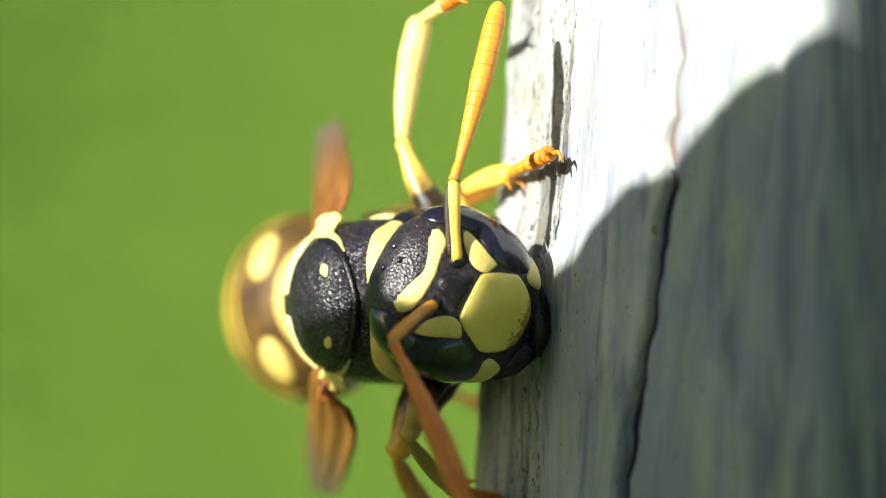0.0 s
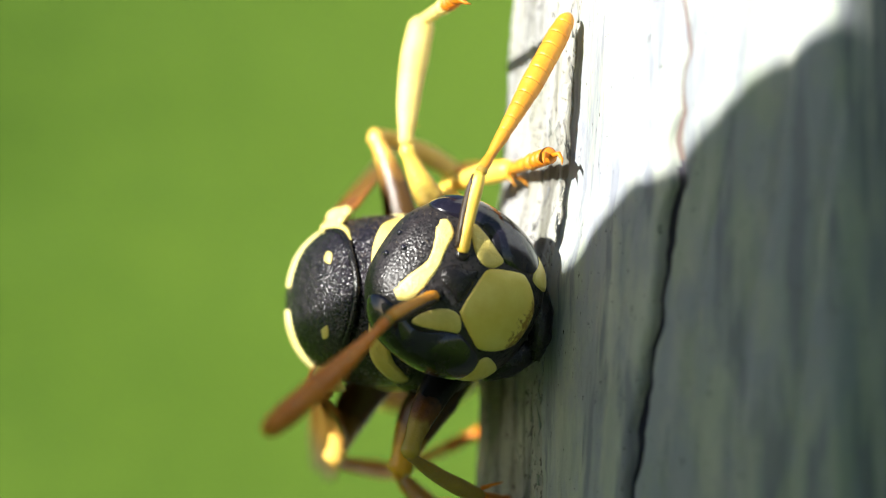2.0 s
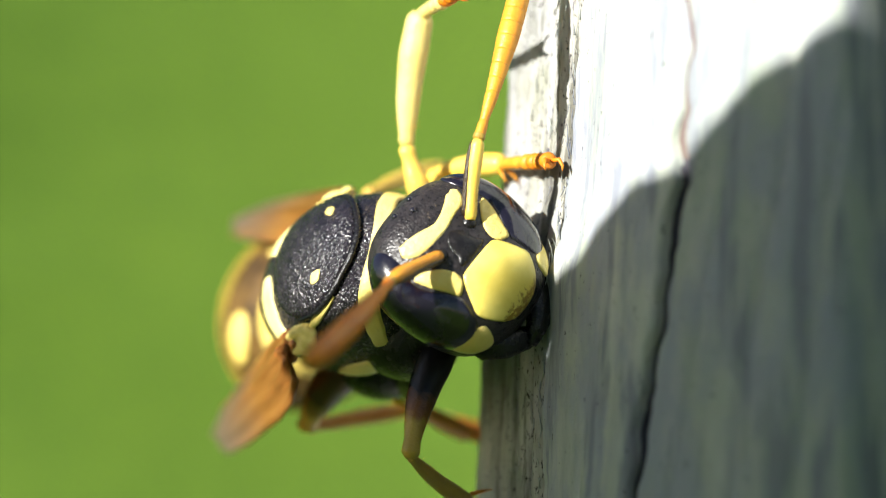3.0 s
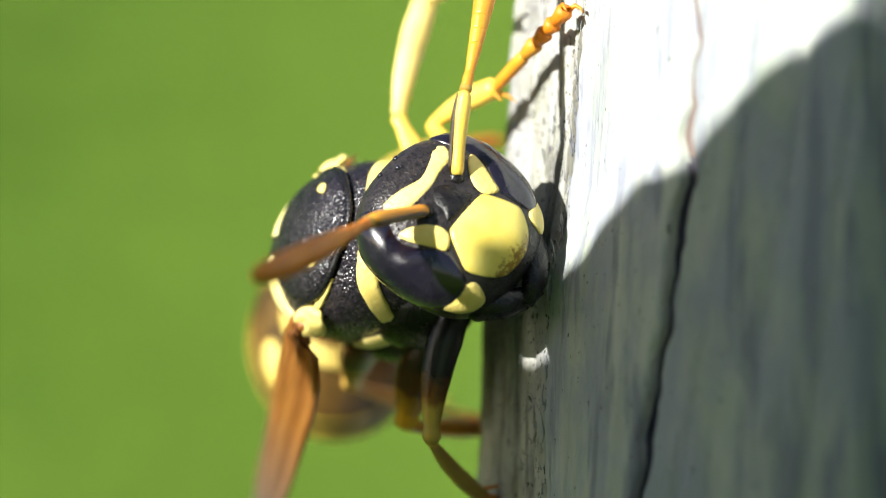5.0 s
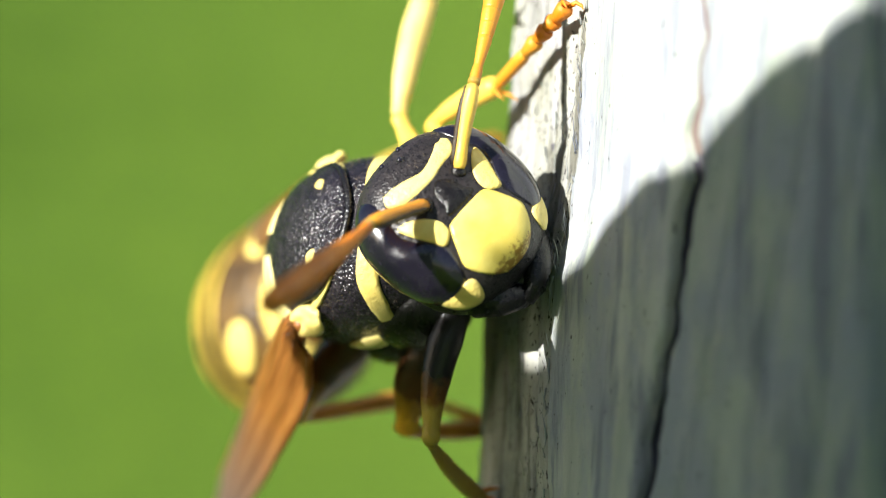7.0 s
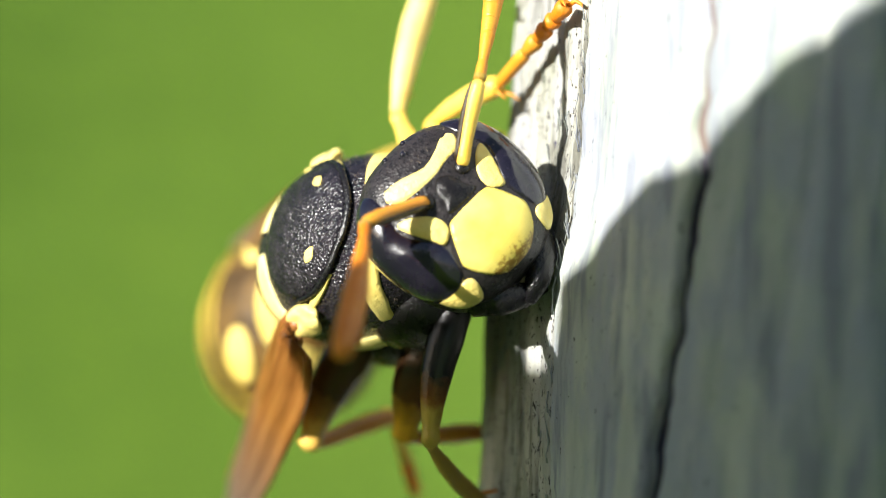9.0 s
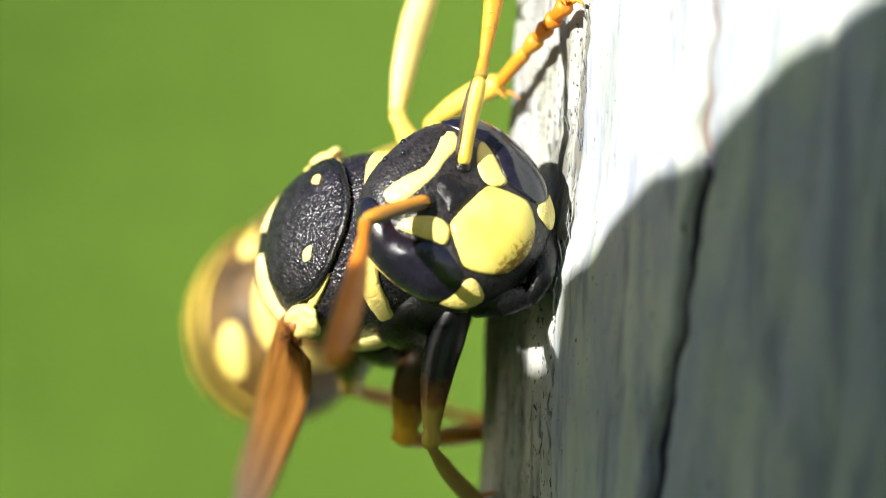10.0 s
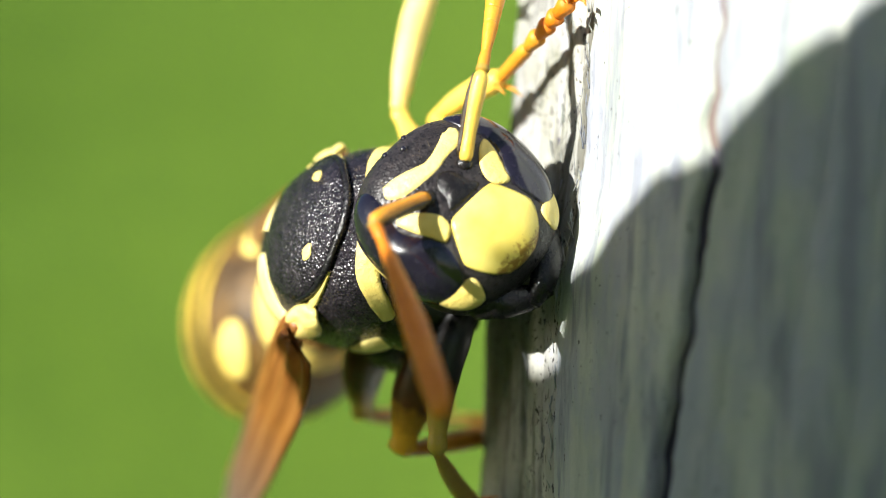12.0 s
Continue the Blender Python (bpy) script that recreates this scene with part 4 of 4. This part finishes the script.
LEG_E = [
    (0, -1.87, 6.65, -2.71, -0.06, 9.36, -3.45, 1.1, 11.15, -4.02),
    (1.5, -1.84, 6.72, -2.68, -0.05, 9.46, -3.41, 1.08, 11.25, -3.98),
    (1.8, -2.26, 5.19, -4.16, -0.85, 8.17, -4.75, 1.03, 9.24, -4.33),
    (2, -2.31, 4.13, -4.49, -1.08, 7.19, -5.08, 0.91, 7.23, -4.15),
    (2.2, -2.76, 3.52, -4.23, -1.06, 6.32, -4.96, 0.94, 6.36, -4.03),
    (2.3, -3, 3.67, -4.04, -1.18, 6.35, -4.89, 0.85, 6.38, -4.06),
    (2.4, -3.02, 3.89, -4.03, -0.81, 6.38, -3.76, 0.99, 7.6, -4.14),
    (2.5, -2.63, 5.52, -4.04, -0.84, 8.35, -3.94, 1.03, 9.44, -4.32),
    (2.7, -3.32, 4.97, -3.9, -0.82, 7.18, -3.76, 1, 8.34, -4.2),
    (3, -3.04, 5.47, -4.0, -0.83, 8, -3.7, 1.01, 9.06, -4.26),
    (4.8, -1.99, 5.91, -2.9, -0.31, 8.72, -3.63, 1.03, 10.37, -4.18),
    (6, -1.66, 5.8, -3.19, -0.18, 8.75, -3.72, 1.02, 10.54, -4.16),
    (6.6, -1.95, 5.83, -3.08, -0.18, 8.6, -3.69, 1.01, 10.4, -4.12),
    (6.9, -2.96, 4.56, -3.48, -0.54, 6.85, -3.15, 0.96, 8.28, -3.9),
    (7.2, -2.81, 4.95, -3.39, -0.48, 7.35, -3.24, 0.97, 8.85, -3.94),
    (8.8, -3.28, 4.64, -3.19, -1.2, 7.26, -3.19, -0.59, 7.28, -5.3),
    (9, -2.61, 4.15, -3.88, -1.07, 7.1, -3.53, -0.61, 8.3, -5.31),
    (9.2, -2.59, 3.48, -3.94, -0.99, 6.42, -3.75, -0.6, 8.16, -5.04),
    (9.5, -2.07, 5.74, -3.24, -0.55, 8.68, -3.72, 0.98, 10.21, -4.13),
    (10, -1.84, 6.01, -2.87, -0.3, 8.92, -3.48, 0.99, 10.62, -4.02),
    (11, -2.19, 5.49, -3.17, -0.41, 8.29, -3.64, 0.97, 9.99, -3.92),
    (12, -1.55, 5.46, -3.28, -0.29, 8.54, -3.63, 0.97, 10.32, -3.92),
]
LEG_F = [
    (0, -1.74, 6.68, 0.66, 0.22, 9.38, 0.98, 1.38, 11.14, 1.6),
    (1.7, -1.64, 6.47, 0.9, 0.22, 9.24, 1.24, 1.36, 11.09, 1.57),
    (2, -1.48, 4.09, 2.45, 0.2, 6.91, 1.8, 1.29, 8.82, 1.89),
    (2.2, -1.38, 4.89, 2.56, 0.21, 7.75, 1.84, 1.31, 9.65, 1.92),
    (2.3, -2.5, 4.3, 2.8, -0.2, 6.6, 0.9, 1.26, 8.18, 1.4),
    (2.4, -2.01, 6.37, 2, 0.08, 8.99, 1.89, 1.34, 10.79, 1.97),
    (2.5, -1.85, 7.19, 1.42, 0.08, 9.88, 1.93, 1.37, 11.67, 2.01),
    (2.6, -2.45, 4.4, 2.85, -0.3, 7.0, 0.9, 1.27, 8.57, 1.4),
    (2.7, -2.03, 6.12, 2.07, -0.05, 8.82, 2.01, 1.33, 10.53, 1.95),
    (2.85, -1.69, 6.6, 1.4, 0.08, 9.4, 1.9, 1.35, 11.19, 1.98),
    (4.8, -1.65, 6.63, 1.49, 0.08, 9.35, 2.39, 1.32, 11.15, 2.63),
    (5.2, -1.77, 6.55, 1.61, 0.08, 9.23, 2.38, 1.32, 11.04, 2.62),
    (5.4, -2.6, 5.46, 2.3, -0.4, 8.0, 1.0, 1.26, 9.44, 1.6),
    (5.7, -1.76, 6.58, 1.6, 0.08, 9.27, 2.37, 1.31, 11.08, 2.61),
    (10.2, -1.8, 6.61, 1.65, 0.08, 9.31, 2.28, 1.26, 11.15, 2.51),
    (11, -1.67, 6.54, 1.64, 0.07, 9.32, 2.26, 1.26, 11.17, 2.5),
    (12, -1.65, 6.4, 1.61, 0.07, 9.2, 2.23, 1.24, 11.05, 2.47),
]
LEGS = [
    (make_leg(2.6, 1.85, 2.85, GOLD, GOLD, AMBER), (-0.7, 1.5, -1.1), 2.6, 1.85, (0, 0, 1), LEG_A),
    (make_leg(2.6, 2.7, 2.2, FEMUR_PALE, SHIN, SHIN, 0.9, 1.25), (-1.1, 1.0, -1.6), 2.6, 2.7, (-1, 0, 0.3), LEG_B),
    (make_leg(3.05, 2.3, 2.0, FEMUR, OLIVE, RUST, 0.95, 0.75), (0.8, 1.85, -1.0), 3.05, 2.3, (-1, -0.3, 0), LEG_C),
    (make_leg(2.7, 2.6, 2.0, FEMUR_DARK, AMBER, RUST, 1.4), (1.1, 0.8, -1.6), 2.7, 2.6, (-1, 0, 0), LEG_D),
    (make_leg(3.0, 3.4, 2.2, FEMUR_HIND, AMBER, GOLD, 1.3), (0.8, -0.9, -1.2), 3.0, 3.4, (-1, 0, 0), LEG_E),
    (make_leg(3.0, 3.4, 2.2, FEMUR_HIND, GOLD, RUST), (-0.8, -0.9, -1.2), 3.0, 3.4, (0, 0, 1), LEG_F),
]


# ---- the wasp's movement ----
def glide(rows, t):
    """A value between rows of (seconds, numbers...), gliding without overshoot."""
    if t <= rows[0][0]:
        return np.array(rows[0][1:], float)
    for i in range(len(rows) - 1):
        t0, t1 = rows[i][0], rows[i + 1][0]
        if t <= t1:
            p = [np.array(rows[max(0, min(len(rows) - 1, k))][1:], float) for k in (i - 1, i, i + 1, i + 2)]
            tt = [rows[max(0, min(len(rows) - 1, k))][0] for k in (i - 1, i, i + 1, i + 2)]
            h = t1 - t0

            def slope(a, b, c, ta, tb, tc):
                if tb == ta or tc == tb:
                    return np.zeros_like(a)
                d0, d1 = (b - a) / (tb - ta), (c - b) / (tc - tb)
                return np.where(d0 * d1 > 0, 2 * d0 * d1 / (d0 + d1 + 1e-12 * (d0 + d1 == 0)), 0.0)
            m0, m1 = slope(p[0], p[1], p[2], *tt[:3]), slope(p[1], p[2], p[3], *tt[1:])
            u = (t - t0) / h
            return (2 * u ** 3 - 3 * u * u + 1) * p[1] + (u ** 3 - 2 * u * u + u) * h * m0 + (3 * u * u - 2 * u ** 3) * p[2] + (u ** 3 - u * u) * h * m1
    return np.array(rows[-1][1:], float)


def place(v):
    """A pose from six numbers: mm from the wasp's spot on the post, and degrees."""
    return pose(v[0] * MM, v[1] * MM, H + v[2] * MM, v[3], v[4], v[5])


def aim(base, target, up):
    """A limb's pose in the world: its root at base (metres), its +y toward target, its +z near up."""
    y = (Vector(target) - Vector(base)).normalized()
    x = y.cross(Vector(up)).normalized()
    z = x.cross(y)
    m = Matrix((x, y, z)).transposed().to_4x4()
    m.translation = base
    return m


def spot(v):
    return Vector((v[0] * MM, v[1] * MM, H + v[2] * MM))


def motions():
    body = {t: place(glide(BODY, t)) for t in TIMES}
    back = {t: m.inverted() for t, m in body.items()}
    skull = {t: place(glide(SKULL, t)) for t in TIMES}
    walk(wasp, [(t, body[t]) for t in TIMES])
    walk(head, [(t, back[t] @ skull[t]) for t in TIMES])
    walk(abdomen, [(t, back[t] @ aim(body[t] @ Vector((0, -2.15 * MM, -0.1 * MM)) + Vector((glide(SAG, t)[0], 3.4, glide(SAG, t)[1])) * MM, spot(glide(TAIL, t)), body[t].to_3x3() @ Vector((0, 0, 1))) @ pose(0, 0, 0, 0, 0, 180)) for t in TIMES])
    for wing, side, tips in WINGS:
        root = Vector((1.62, -0.75, 0.78) if side > 0 else (-1.35, -1.0, 0.45)) * MM
        rows = []
        for t in TIMES:
            m = aim(body[t] @ root, spot(glide(tips, t)), body[t].to_3x3() @ Vector((side * 0.35, 0, 1)))
            rows.append((t, back[t] @ m @ pose(0, 0, 0, 0, 0, 180)))
        walk(wing, rows)
    for (scape, flag), side, joints in ANTENNAE:
        r1, r2 = [], []
        for t in TIMES:
            v = glide(joints, t)
            base = skull[t] @ (Vector(HEAD.at((side * 0.45, 0.96, 0.40), 0.05)) * MM)
            up = skull[t].to_3x3() @ Vector((side * 0.3, -0.5, 1))
            m = aim(base, spot(v[:3]), up)
            elbow = m @ Vector((0, 1.47 * MM, 0))
            r1.append((t, back[t] @ m))
            r2.append((t, back[t] @ aim(elbow, spot(v[3:]), up)))
        walk(scape, r1)
        walk(flag, r2)
    for (femur, tibia, tarsus), hip, lf, lt, up, joints in LEGS:
        rf, rt, rs = [], [], []
        for t in TIMES:
            v = glide(joints, t)
            m = aim(body[t] @ (Vector(hip) * MM), spot(v[:3]), up)
            rf.append((t, back[t] @ m))
            m = aim(m @ Vector((0, lf * 0.985 * MM, 0)), spot(v[3:6]), up)
            rt.append((t, back[t] @ m))
            m = aim(m @ Vector((0, lt * 0.985 * MM, 0)), spot(v[6:]), up)
            rs.append((t, back[t] @ m))
        walk(femur, rf)
        walk(tibia, rt)
        walk(tarsus, rs)


motions()
